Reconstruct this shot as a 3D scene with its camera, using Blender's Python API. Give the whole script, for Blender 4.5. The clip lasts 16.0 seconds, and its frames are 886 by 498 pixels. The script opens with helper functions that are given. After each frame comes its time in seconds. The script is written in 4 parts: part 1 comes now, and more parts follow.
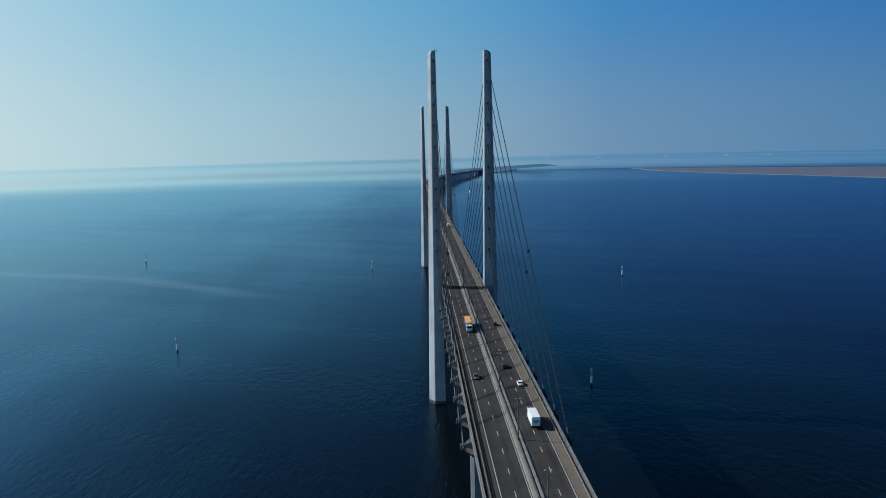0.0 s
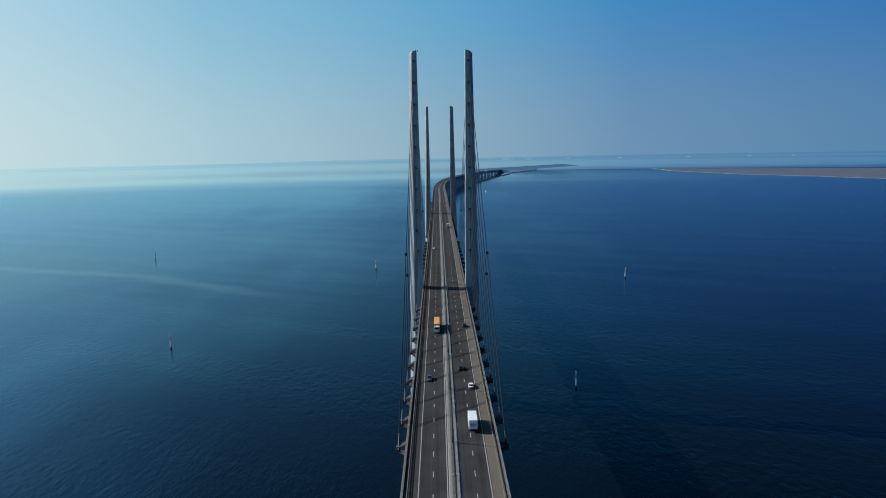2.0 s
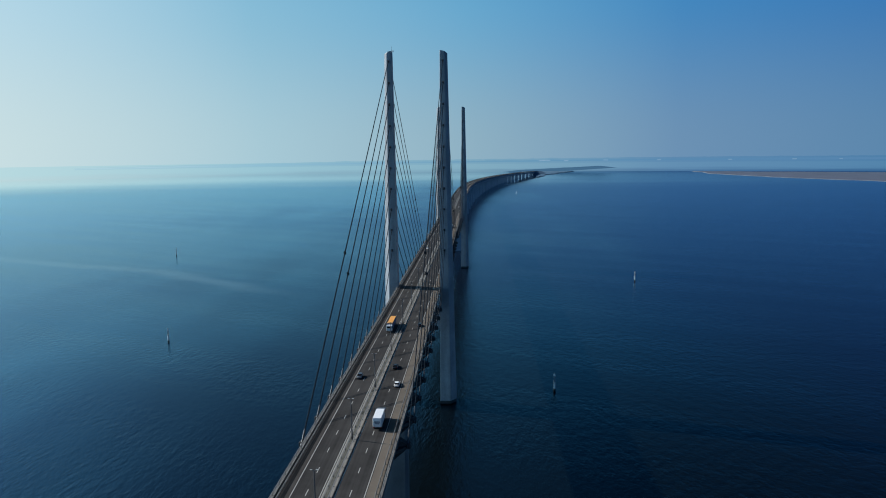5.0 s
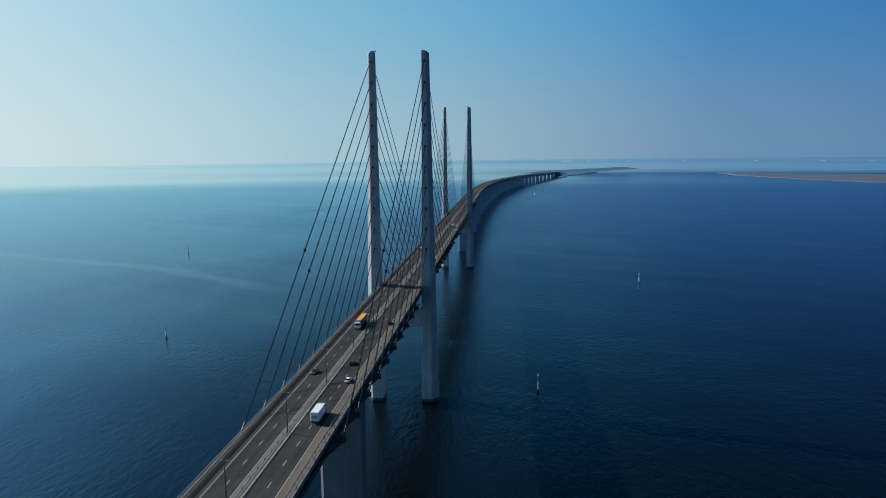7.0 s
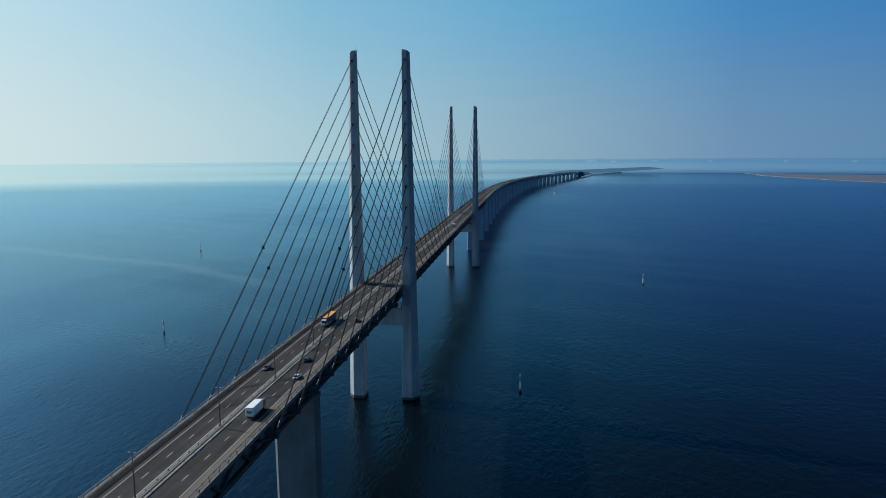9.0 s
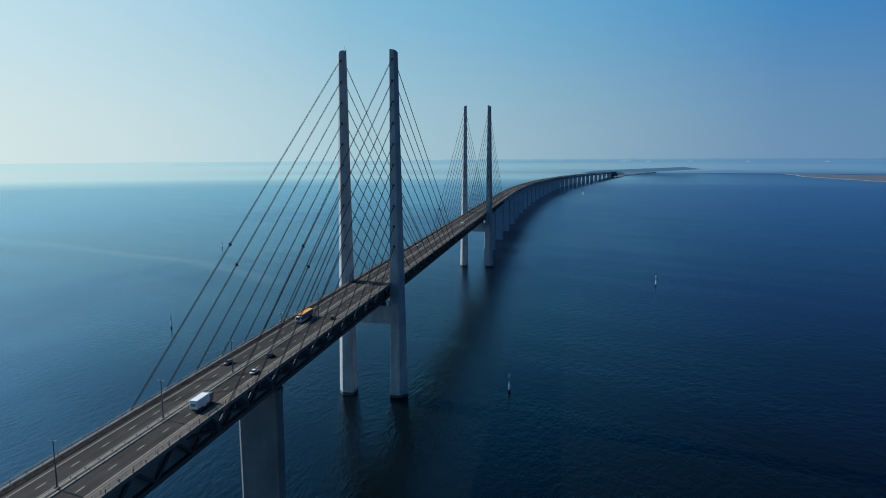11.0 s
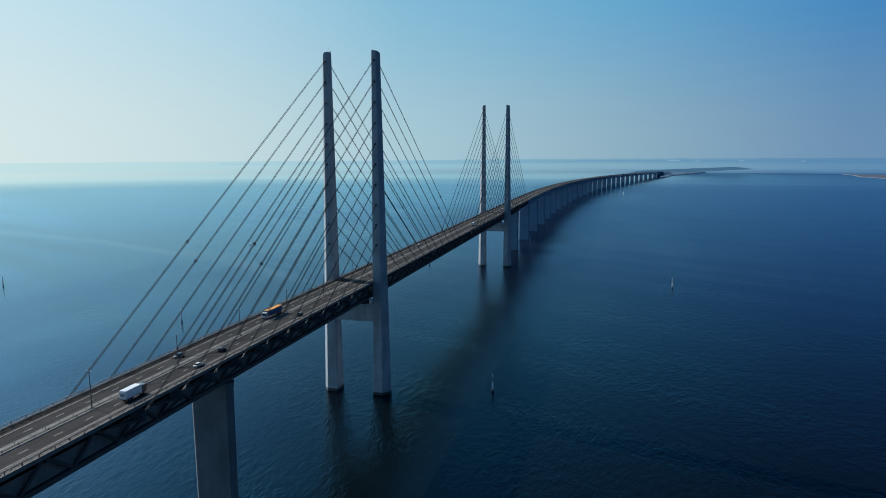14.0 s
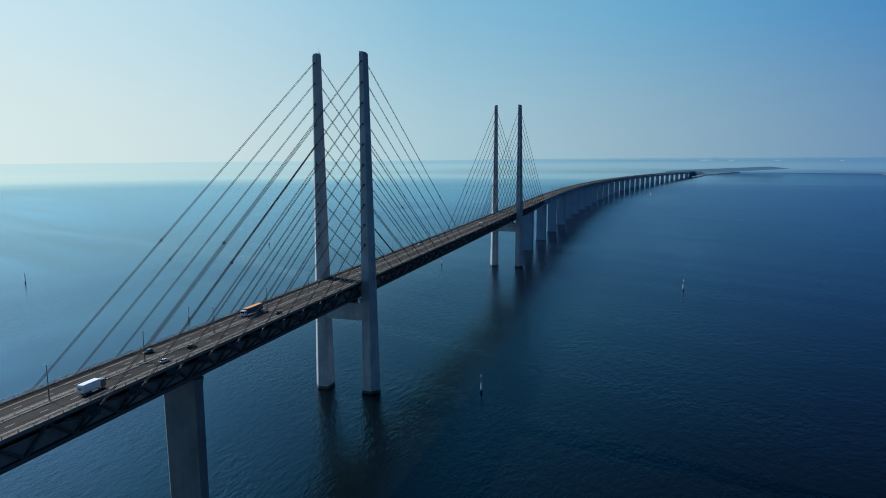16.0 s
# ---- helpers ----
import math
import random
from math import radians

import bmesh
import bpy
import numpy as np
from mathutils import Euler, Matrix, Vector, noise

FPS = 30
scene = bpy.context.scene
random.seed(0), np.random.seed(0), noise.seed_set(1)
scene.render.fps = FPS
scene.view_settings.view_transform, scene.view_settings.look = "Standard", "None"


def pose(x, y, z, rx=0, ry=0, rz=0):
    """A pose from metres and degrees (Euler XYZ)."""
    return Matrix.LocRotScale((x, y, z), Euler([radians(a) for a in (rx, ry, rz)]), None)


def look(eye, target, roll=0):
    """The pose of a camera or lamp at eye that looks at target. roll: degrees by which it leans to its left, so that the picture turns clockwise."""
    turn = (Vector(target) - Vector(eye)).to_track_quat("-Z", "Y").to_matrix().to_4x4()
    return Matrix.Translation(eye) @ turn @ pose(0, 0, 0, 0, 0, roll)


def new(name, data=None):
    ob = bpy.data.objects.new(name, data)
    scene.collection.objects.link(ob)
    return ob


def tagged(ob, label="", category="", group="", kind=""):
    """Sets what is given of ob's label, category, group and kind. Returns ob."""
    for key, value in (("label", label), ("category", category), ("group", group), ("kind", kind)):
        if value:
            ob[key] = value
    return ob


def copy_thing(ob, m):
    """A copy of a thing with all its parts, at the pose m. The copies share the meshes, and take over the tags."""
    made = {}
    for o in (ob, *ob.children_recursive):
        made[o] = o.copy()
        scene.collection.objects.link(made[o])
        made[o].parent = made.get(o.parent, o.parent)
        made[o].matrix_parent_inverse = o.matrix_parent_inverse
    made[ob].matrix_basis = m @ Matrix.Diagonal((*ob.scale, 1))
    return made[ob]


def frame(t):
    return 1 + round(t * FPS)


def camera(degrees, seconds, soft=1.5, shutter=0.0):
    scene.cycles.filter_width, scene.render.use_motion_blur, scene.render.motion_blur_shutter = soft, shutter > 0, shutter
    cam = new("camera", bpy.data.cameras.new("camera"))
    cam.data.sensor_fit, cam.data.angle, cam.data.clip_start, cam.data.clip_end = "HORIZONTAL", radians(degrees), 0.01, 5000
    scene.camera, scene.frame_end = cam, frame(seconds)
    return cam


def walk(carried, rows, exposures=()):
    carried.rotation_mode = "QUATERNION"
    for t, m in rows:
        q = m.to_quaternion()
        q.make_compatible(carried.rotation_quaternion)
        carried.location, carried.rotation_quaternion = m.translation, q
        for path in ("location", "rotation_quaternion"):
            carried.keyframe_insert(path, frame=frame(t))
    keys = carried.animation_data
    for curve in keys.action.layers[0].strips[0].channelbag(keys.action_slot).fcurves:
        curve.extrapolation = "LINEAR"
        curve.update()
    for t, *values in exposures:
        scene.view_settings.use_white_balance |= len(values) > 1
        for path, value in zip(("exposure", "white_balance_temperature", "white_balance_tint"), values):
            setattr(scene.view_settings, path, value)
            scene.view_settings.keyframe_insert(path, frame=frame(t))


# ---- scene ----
cam = camera(66.7, 16.0, soft=1.0)
PATH = [
    (0, (-26.408, 3.075, 148.482), (-26.331, 5.052, 148.193), -1.2),
    (0.5, (-20.659, 3.201, 148.496), (-20.598, 5.179, 148.206), -1.2),
    (1, (-14.821, 3.271, 148.496), (-14.775, 5.249, 148.208), -1.1),
    (1.5, (-8.839, 3.294, 148.479), (-8.808, 5.273, 148.19), -1.1),
    (2, (-2.666, 3.296, 148.448), (-2.655, 5.275, 148.159), -1.0),
    (2.5, (3.655, 3.288, 148.4), (3.646, 5.267, 148.112), -0.9),
    (3, (10.03, 3.279, 148.326), (10.001, 5.258, 148.039), -0.8),
    (3.5, (16.414, 3.267, 148.235), (16.366, 5.246, 147.948), -0.8),
    (4, (22.719, 3.256, 148.114), (22.651, 5.234, 147.827), -0.7),
    (6.5, (53.701, 3.273, 146.619), (53.537, 5.246, 146.338), -0.6),
    (7, (60.016, 3.453, 146.514), (59.835, 5.425, 146.232), -0.5),
    (7.5, (66.46, 3.818, 146.455), (66.264, 5.788, 146.172), -0.5),
    (8, (73.015, 4.342, 146.408), (72.801, 6.31, 146.124), -0.5),
    (8.5, (79.678, 5.0, 146.364), (79.444, 6.966, 146.08), -0.4),
    (9, (86.441, 5.782, 146.323), (86.183, 7.745, 146.039), -0.3),
    (11.5, (120.598, 10.16, 145.962), (120.213, 12.102, 145.677), -0.2),
    (12, (127.197, 11.081, 145.959), (126.788, 13.018, 145.674), -0.2),
    (12.5, (133.608, 12.077, 145.972), (133.174, 14.008, 145.687), -0.2),
    (13, (139.901, 13.197, 145.999), (139.445, 15.123, 145.713), -0.2),
    (13.5, (146.161, 14.449, 146.032), (145.683, 16.37, 145.747), -0.2),
    (14, (152.457, 15.871, 146.067), (151.956, 17.786, 145.781), -0.2),
    (14.5, (158.811, 17.437, 146.096), (158.288, 19.346, 145.81), -0.2),
    (15, (165.164, 18.998, 146.12), (164.617, 20.9, 145.834), -0.2),
    (15.5, (171.553, 20.567, 146.13), (170.984, 22.463, 145.844), -0.2),
    (16, (177.999, 22.178, 146.129), (177.406, 24.067, 145.843), -0.3),
]
walk(cam, [(t, look(eye, target, roll)) for t, eye, target, roll in PATH], exposures=((0, 0.0, 6000, 10), (16, 0.0, 6000, 10)))

# ---------------------------------------------------------------- light
SUN_DIR = Vector((-0.803, 0.210, 0.559)).normalized()      # towards the sun: off the left side of the bridge, 34 degrees up
SUN_EL = math.asin(SUN_DIR.z)
SUN_ROT = math.atan2(SUN_DIR.x, SUN_DIR.y)

world = bpy.data.worlds.new("sky")
world.use_nodes = True
scene.world = world
wn, wl = world.node_tree.nodes, world.node_tree.links
wn.clear()
w_out = wn.new("ShaderNodeOutputWorld")
w_bg = wn.new("ShaderNodeBackground")
w_sky = wn.new("ShaderNodeTexSky")
w_sky.sky_type = "NISHITA"
w_sky.sun_disc = False
w_sky.sun_elevation = SUN_EL
w_sky.sun_rotation = SUN_ROT
w_sky.altitude = 50
w_sky.air_density = 1.0
w_sky.dust_density = 0.4
w_sky.ozone_density = 3.0
SKY = 0.06
w_bg.inputs["Strength"].default_value = SKY
SUNSIDE = Vector((SUN_DIR.x, SUN_DIR.y, 0)).normalized()


def shade(n, l, fac, stops, gain):
    """A colour ramp of linear colours."""
    r = n.new("ShaderNodeValToRGB")
    els = r.color_ramp.elements
    while len(els) < len(stops):
        els.new(0.5)
    for e, (p, c) in zip(els, stops):
        e.position, e.color = p, (*(v * gain for v in c), 1)
    l.new(fac, r.inputs["Fac"])
    return r.outputs["Color"]


def toward_sun(n, l, way):
    """0 on the side away from the sun, 1 towards it."""
    d = n.new("ShaderNodeVectorMath")
    d.operation = "DOT_PRODUCT"
    d.inputs[1].default_value = SUNSIDE
    l.new(way, d.inputs[0])
    m = n.new("ShaderNodeMapRange")
    m.inputs["From Min"].default_value = -0.4
    m.inputs["From Max"].default_value = 0.9
    l.new(d.outputs["Value"], m.inputs["Value"])
    return m.outputs[0]


def blend(n, l, a, b, fac):
    m = n.new("ShaderNodeMix")
    m.data_type = "RGBA"
    l.new(fac, m.inputs["Factor"])
    l.new(a, m.inputs["A"])
    l.new(b, m.inputs["B"])
    return m.outputs["Result"]


def rise(n, l, value, lo, hi, kind="SMOOTHSTEP"):
    m = n.new("ShaderNodeMapRange")
    m.interpolation_type = kind
    m.inputs["From Min"].default_value = lo
    m.inputs["From Max"].default_value = hi
    l.new(value, m.inputs["Value"])
    return m.outputs[0]


# hazy air: pale low down and on the sun's side, clear blue higher up
LOW_AIR = ((0.0, (0.095, 0.22, 0.365)), (0.29, (0.162, 0.283, 0.417)), (0.51, (0.288, 0.432, 0.498)), (0.72, (0.41, 0.58, 0.615)), (1.0, (0.71, 0.80, 0.74)))
HIGH_AIR = ((0.0, (0.032, 0.15, 0.40)), (0.29, (0.061, 0.238, 0.475)), (0.51, (0.146, 0.382, 0.565)), (0.72, (0.255, 0.495, 0.62)), (1.0, (0.60, 0.77, 0.80)))
UPPER_AIR = ((0.0, (0.010, 0.047, 0.122)), (0.29, (0.0145, 0.067, 0.166)), (0.51, (0.035, 0.138, 0.305)), (0.72, (0.066, 0.245, 0.46)), (0.80, (0.14, 0.42, 0.74)), (0.88, (0.36, 0.89, 1.40)), (1.0, (1.3, 2.2, 3.0)))
w_tc = wn.new("ShaderNodeTexCoord")
w_sep = wn.new("ShaderNodeSeparateXYZ")
wl.new(w_tc.outputs["Generated"], w_sep.inputs[0])
w_side = toward_sun(wn, wl, w_tc.outputs["Generated"])
w_air = blend(wn, wl, shade(wn, wl, w_side, LOW_AIR, 1 / SKY), shade(wn, wl, w_side, HIGH_AIR, 1 / SKY), rise(wn, wl, w_sep.outputs["Z"], 0.0, 0.23))
w_deep = wn.new("ShaderNodeVectorMath")
w_deep.operation = "MULTIPLY"
w_deep.inputs[1].default_value = (0.115, 0.275, 0.47)
wl.new(w_sky.outputs[0], w_deep.inputs[0])
w_upper = blend(wn, wl, w_air, shade(wn, wl, w_side, UPPER_AIR, 1 / SKY), rise(wn, wl, w_sep.outputs["Z"], 0.19, 0.40))
w_all = blend(wn, wl, w_upper, w_deep.outputs[0], rise(wn, wl, w_sep.outputs["Z"], 0.5, 0.9))
wl.new(w_all, w_bg.inputs["Color"])
wl.new(w_bg.outputs[0], w_out.inputs["Surface"])

sun_data = bpy.data.lights.new("sun", "SUN")
sun_data.energy = 5.0
sun_data.angle = radians(0.6)
sun_data.color = (1.0, 0.94, 0.85)
sun = new("sun", sun_data)
sun.matrix_world = look((-400, 300, 500), Vector((-400, 300, 500)) - SUN_DIR)
scene.view_settings.exposure = 0.0


# ---------------------------------------------------------------- materials
def material(name, base, rough=0.7, metal=0.0, var=0.25, scale=0.3, fine=6.0, bump=0.15, rnd=0.0, streak=0.0, dist=0.03, spec=0.3, flow=(0.4, 0.4, 0.03)):
    """A surface with stains at two scales, fine relief and, if asked, streaks that run along flow."""
    m = bpy.data.materials.new(name)
    m.use_nodes = True
    n, l = m.node_tree.nodes, m.node_tree.links
    b = n["Principled BSDF"]
    b.inputs["Metallic"].default_value = metal
    b.inputs["Specular IOR Level"].default_value = spec
    tc = n.new("ShaderNodeTexCoord")
    big = n.new("ShaderNodeTexNoise")
    big.inputs["Scale"].default_value = scale
    big.inputs["Detail"].default_value = 5
    big.inputs["Roughness"].default_value = 0.6
    small = n.new("ShaderNodeTexNoise")
    small.inputs["Scale"].default_value = fine
    small.inputs["Detail"].default_value = 4
    geo = n.new("ShaderNodeNewGeometry")
    l.new(geo.outputs["Position"], big.inputs["Vector"])
    l.new(geo.outputs["Position"], small.inputs["Vector"])
    add = n.new("ShaderNodeMath")
    add.operation = "MULTIPLY_ADD"
    add.inputs[1].default_value = 0.45
    l.new(small.outputs[0], add.inputs[0])
    l.new(big.outputs[0], add.inputs[2])
    last = add.outputs[0]
    if streak:
        mp = n.new("ShaderNodeMapping")
        mp.inputs["Scale"].default_value = flow
        l.new(geo.outputs["Position"], mp.inputs["Vector"])
        st = n.new("ShaderNodeTexNoise")
        st.inputs["Scale"].default_value = 1.0
        st.inputs["Detail"].default_value = 3
        l.new(mp.outputs[0], st.inputs["Vector"])
        a2 = n.new("ShaderNodeMath")
        a2.operation = "MULTIPLY_ADD"
        a2.inputs[1].default_value = streak
        l.new(st.outputs[0], a2.inputs[0])
        l.new(last, a2.inputs[2])
        last = a2.outputs[0]
    if rnd:
        oi = n.new("ShaderNodeObjectInfo")
        a3 = n.new("ShaderNodeMath")
        a3.operation = "MULTIPLY_ADD"
        a3.inputs[1].default_value = rnd
        l.new(oi.outputs["Random"], a3.inputs[0])
        l.new(last, a3.inputs[2])
        last = a3.outputs[0]
    mid = 0.5 + 0.225 + 0.5 * streak + 0.5 * rnd
    mr = n.new("ShaderNodeMapRange")
    mr.inputs["From Min"].default_value = mid - 0.35
    mr.inputs["From Max"].default_value = mid + 0.35
    mr.inputs["To Min"].default_value = 1 - var
    mr.inputs["To Max"].default_value = 1 + var
    l.new(last, mr.inputs["Value"])
    mul = n.new("ShaderNodeVectorMath")
    mul.operation = "SCALE"
    mul.inputs[0].default_value = base
    l.new(mr.outputs[0], mul.inputs["Scale"])
    l.new(mul.outputs[0], b.inputs["Base Color"])
    rr = n.new("ShaderNodeMapRange")
    rr.inputs["To Min"].default_value = max(0.02, rough - 0.12)
    rr.inputs["To Max"].default_value = min(1.0, rough + 0.12)
    l.new(small.outputs[0], rr.inputs["Value"])
    l.new(rr.outputs[0], b.inputs["Roughness"])
    if bump:
        bp = n.new("ShaderNodeBump")
        bp.inputs["Strength"].default_value = bump
        bp.inputs["Distance"].default_value = dist
        l.new(small.outputs[0], bp.inputs["Height"])
        l.new(bp.outputs[0], b.inputs["Normal"])
    return m


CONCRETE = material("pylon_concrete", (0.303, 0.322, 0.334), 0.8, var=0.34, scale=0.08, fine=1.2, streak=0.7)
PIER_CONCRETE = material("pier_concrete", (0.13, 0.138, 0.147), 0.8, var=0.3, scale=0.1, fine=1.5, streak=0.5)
# far approach piers: distance haze painted in as a paler, bluer concrete
HAZY_APPROACH_CONCRETE = material("hazy_approach_concrete", (0.14, 0.22, 0.31), 0.85, var=0.2, scale=0.1, fine=1.5, streak=0.5)
WET = material("wet_concrete", (0.05, 0.055, 0.055), 0.5, var=0.4, scale=0.5, fine=3)
ASPHALT = material("asphalt", (0.0425, 0.0398, 0.0375), 0.9, var=0.42, scale=0.12, fine=9, bump=0.2, spec=0.08, streak=0.9, flow=(1.1, 0.012, 1.0))
SHOULDER = material("shoulder_asphalt", (0.125, 0.102, 0.078), 0.88, var=0.25, scale=0.15, fine=7, bump=0.2)
# left shoulder: same asphalt darkened, the railing's shade painted into its colour
SHOULDER_SHADED = material("shaded_shoulder_asphalt", (0.055, 0.05, 0.045), 0.9, var=0.3, scale=0.15, fine=7, bump=0.2, spec=0.1)
MEDIAN = material("median_concrete", (0.225, 0.208, 0.182), 0.85, var=0.3, scale=0.4, fine=6)
PAINT = material("road_paint", (0.37, 0.355, 0.325), 0.6, var=0.25, scale=1.2, fine=12)
MEDIAN_DARK = material("median_gravel", (0.1, 0.096, 0.078), 0.9, var=0.5, scale=0.9, fine=6)
STEEL = material("dark_painted_steel", (0.068, 0.067, 0.068), 0.6, var=0.3, scale=0.2, fine=2.5, rnd=0.3, spec=0.03)
UNDERSIDE = material("deck_underside", (0.3, 0.3, 0.3), 0.85, var=0.3, scale=0.2, fine=2, spec=0.0)
# girder steel of the far approach, haze mixed into its blue-grey
HAZY_APPROACH_STEEL = material("hazy_approach_steel", (0.27, 0.38, 0.49), 0.65, var=0.3, scale=0.2, fine=2.5, spec=0.03)
RAISED_WALL = material("raised_wall_steel", (0.17, 0.158, 0.148), 0.85, var=0.3, scale=0.2, fine=2, spec=0.03)
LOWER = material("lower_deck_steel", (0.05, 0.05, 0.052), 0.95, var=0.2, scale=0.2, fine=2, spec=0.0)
EDGE = material("edge_beam", (0.15, 0.144, 0.134), 0.8, var=0.3, scale=0.3, fine=4)
GALV = material("galvanised_steel", (0.19, 0.182, 0.17), 0.6, metal=0.1, var=0.25, scale=1.0, fine=10)
CABLE = material("cable_sheath", (0.014, 0.021, 0.029), 0.6, var=0.2, scale=0.4, fine=8, bump=0.05, spec=0.05)
SLEEVE = material("sleeve_steel", (0.07, 0.075, 0.08), 0.5, metal=0.2, var=0.25, scale=0.8, fine=8)
POLE = material("lamp_pole_steel", (0.11, 0.11, 0.115), 0.5, metal=0.4, var=0.2, scale=0.8, fine=8)
LAMP = material("lamp_glass", (0.4, 0.4, 0.39), 0.3, var=0.1, scale=2, fine=10, bump=0)


def plain(name, base, rough=0.4, metal=0.0, coat=0.0):
    m = material(name, base, rough, metal, var=0.12, scale=1.5, fine=14, bump=0.03, dist=0.005)
    m.node_tree.nodes["Principled BSDF"].inputs["Coat Weight"].default_value = coat
    return m


WHITE_PAINT = plain("white_paint", (0.78, 0.78, 0.76), 0.4, coat=0.3)
BLACK_PAINT = plain("dark_car_paint", (0.018, 0.02, 0.024), 0.3, coat=0.6)
GREY_PAINT = plain("grey_car_paint", (0.07, 0.075, 0.08), 0.3, coat=0.6)
ORANGE_TARP = plain("orange_tarpaulin", (0.72, 0.33, 0.07), 0.6)
BLUE_TARP = plain("blue_tarpaulin", (0.05, 0.1, 0.2), 0.6)
GLASS = plain("car_glass", (0.012, 0.015, 0.018), 0.08, coat=0.5)
RUBBER = plain("rubber", (0.02, 0.02, 0.02), 0.8)
RIM = plain("wheel_rim", (0.4, 0.4, 0.4), 0.35, metal=0.8)
RED_GLASS = plain("tail_light_red", (0.35, 0.02, 0.015), 0.3)
BAR_INK = plain("dark_lettering", (0.05, 0.07, 0.1), 0.5)
BEACON_BLACK = plain("beacon_black", (0.03, 0.03, 0.03), 0.5)
BEACON_GREY = plain("beacon_grey", (0.3, 0.3, 0.3), 0.6)
SAIL = plain("sailcloth", (0.75, 0.74, 0.7), 0.7)
# far land: blue distance haze painted into the next three colours
HAZY_LAND = material("hazy_island_grass", (0.086, 0.102, 0.138), 0.95, var=0.3, scale=0.008, fine=0.06, bump=0)
HAZY_SCRUB = material("hazy_island_scrub", (0.07, 0.14, 0.21), 0.95, var=0.3, scale=0.01, fine=0.08, bump=0)
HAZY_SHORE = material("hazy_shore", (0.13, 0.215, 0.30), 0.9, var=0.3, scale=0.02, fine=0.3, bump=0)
SHORE = material("shore_shingle", (0.22, 0.24, 0.265), 0.9, var=0.4, scale=0.02, fine=0.3, bump=0)


def water_material():
    m = bpy.data.materials.new("sea_water")
    m.use_nodes = True
    n, l = m.node_tree.nodes, m.node_tree.links
    n.remove(n["Principled BSDF"])
    body = n.new("ShaderNodeBsdfDiffuse")
    gloss = n.new("ShaderNodeBsdfGlossy")
    fres = n.new("ShaderNodeFresnel")
    fres.inputs["IOR"].default_value = 1.33
    both = n.new("ShaderNodeMixShader")
    l.new(body.outputs[0], both.inputs[1])
    l.new(gloss.outputs[0], both.inputs[2])
    l.new(both.outputs[0], n["Material Output"].inputs["Surface"])
    geo = n.new("ShaderNodeNewGeometry")

    def wave(scale, detail, stretch):
        mp = n.new("ShaderNodeMapping")
        mp.inputs["Scale"].default_value = stretch
        mp.inputs["Rotation"].default_value = (0, 0, radians(28))
        l.new(geo.outputs["Position"], mp.inputs["Vector"])
        t = n.new("ShaderNodeTexNoise")
        t.inputs["Scale"].default_value = scale
        t.inputs["Detail"].default_value = detail
        t.inputs["Roughness"].default_value = 0.62
        l.new(mp.outputs[0], t.inputs["Vector"])
        return t.outputs[0]

    def sums(x, times, plus):
        m = n.new("ShaderNodeMath")
        m.operation = "MULTIPLY_ADD"
        for i, v in enumerate((x, times, plus)):
            if isinstance(v, (int, float)):
                m.inputs[i].default_value = v
            else:
                l.new(v, m.inputs[i])
        return m.outputs[0]

    ripples = sums(wave(0.55, 3, (1, 0.45, 1)), 0.55, wave(0.22, 4, (1, 0.5, 1)))
    patches = wave(0.0035, 3, (1, 0.35, 1))
    drift = wave(0.0012, 4, (0.3, 1, 1))
    sep = n.new("ShaderNodeSeparateXYZ")
    l.new(geo.outputs["Position"], sep.inputs[0])

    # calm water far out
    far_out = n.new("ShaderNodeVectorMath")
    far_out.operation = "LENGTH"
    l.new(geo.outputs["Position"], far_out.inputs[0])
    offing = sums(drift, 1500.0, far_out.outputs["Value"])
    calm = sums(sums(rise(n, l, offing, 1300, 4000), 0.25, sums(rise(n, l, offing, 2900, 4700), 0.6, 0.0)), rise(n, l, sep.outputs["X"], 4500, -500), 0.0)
    # a thin line of foam that the current draws across the open water
    u = sums(sep.outputs["X"], 1.0, 223.0)
    bend = sums(sums(u, -0.000319, -0.6176), u, sums(wave(0.006, 2, (1, 1, 1)), 70, 731.0 - 35))
    off = n.new("ShaderNodeMath")
    off.operation = "SUBTRACT"
    l.new(sep.outputs["Y"], off.inputs[0])
    l.new(bend, off.inputs[1])
    far = n.new("ShaderNodeMath")
    far.operation = "ABSOLUTE"
    l.new(off.outputs[0], far.inputs[0])
    inside = rise(n, l, far.outputs[0], 26, 2)
    west = rise(n, l, sep.outputs["X"], -130, -300)
    streak = n.new("ShaderNodeMath")
    streak.operation = "MULTIPLY"
    l.new(inside, streak.inputs[0])
    l.new(west, streak.inputs[1])
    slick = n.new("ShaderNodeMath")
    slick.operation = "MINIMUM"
    # farthest water: a pale band painted in to meet the horizon haze
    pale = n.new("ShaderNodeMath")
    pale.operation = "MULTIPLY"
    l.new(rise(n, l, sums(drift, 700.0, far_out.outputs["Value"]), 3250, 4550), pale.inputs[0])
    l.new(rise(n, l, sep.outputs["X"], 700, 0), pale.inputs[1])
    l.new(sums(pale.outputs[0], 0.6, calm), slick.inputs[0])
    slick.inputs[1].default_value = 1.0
    # reflection raised above Fresnel inside the pale band
    lifted_fresnel = n.new("ShaderNodeMath")
    lifted_fresnel.operation = "MINIMUM"
    l.new(sums(pale.outputs[0], 0.2, fres.outputs[0]), lifted_fresnel.inputs[0])
    lifted_fresnel.inputs[1].default_value = 1.0
    l.new(lifted_fresnel.outputs[0], both.inputs[0])
    # water body: dark, painted brighter blue westward in place of sun glitter
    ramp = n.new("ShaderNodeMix")
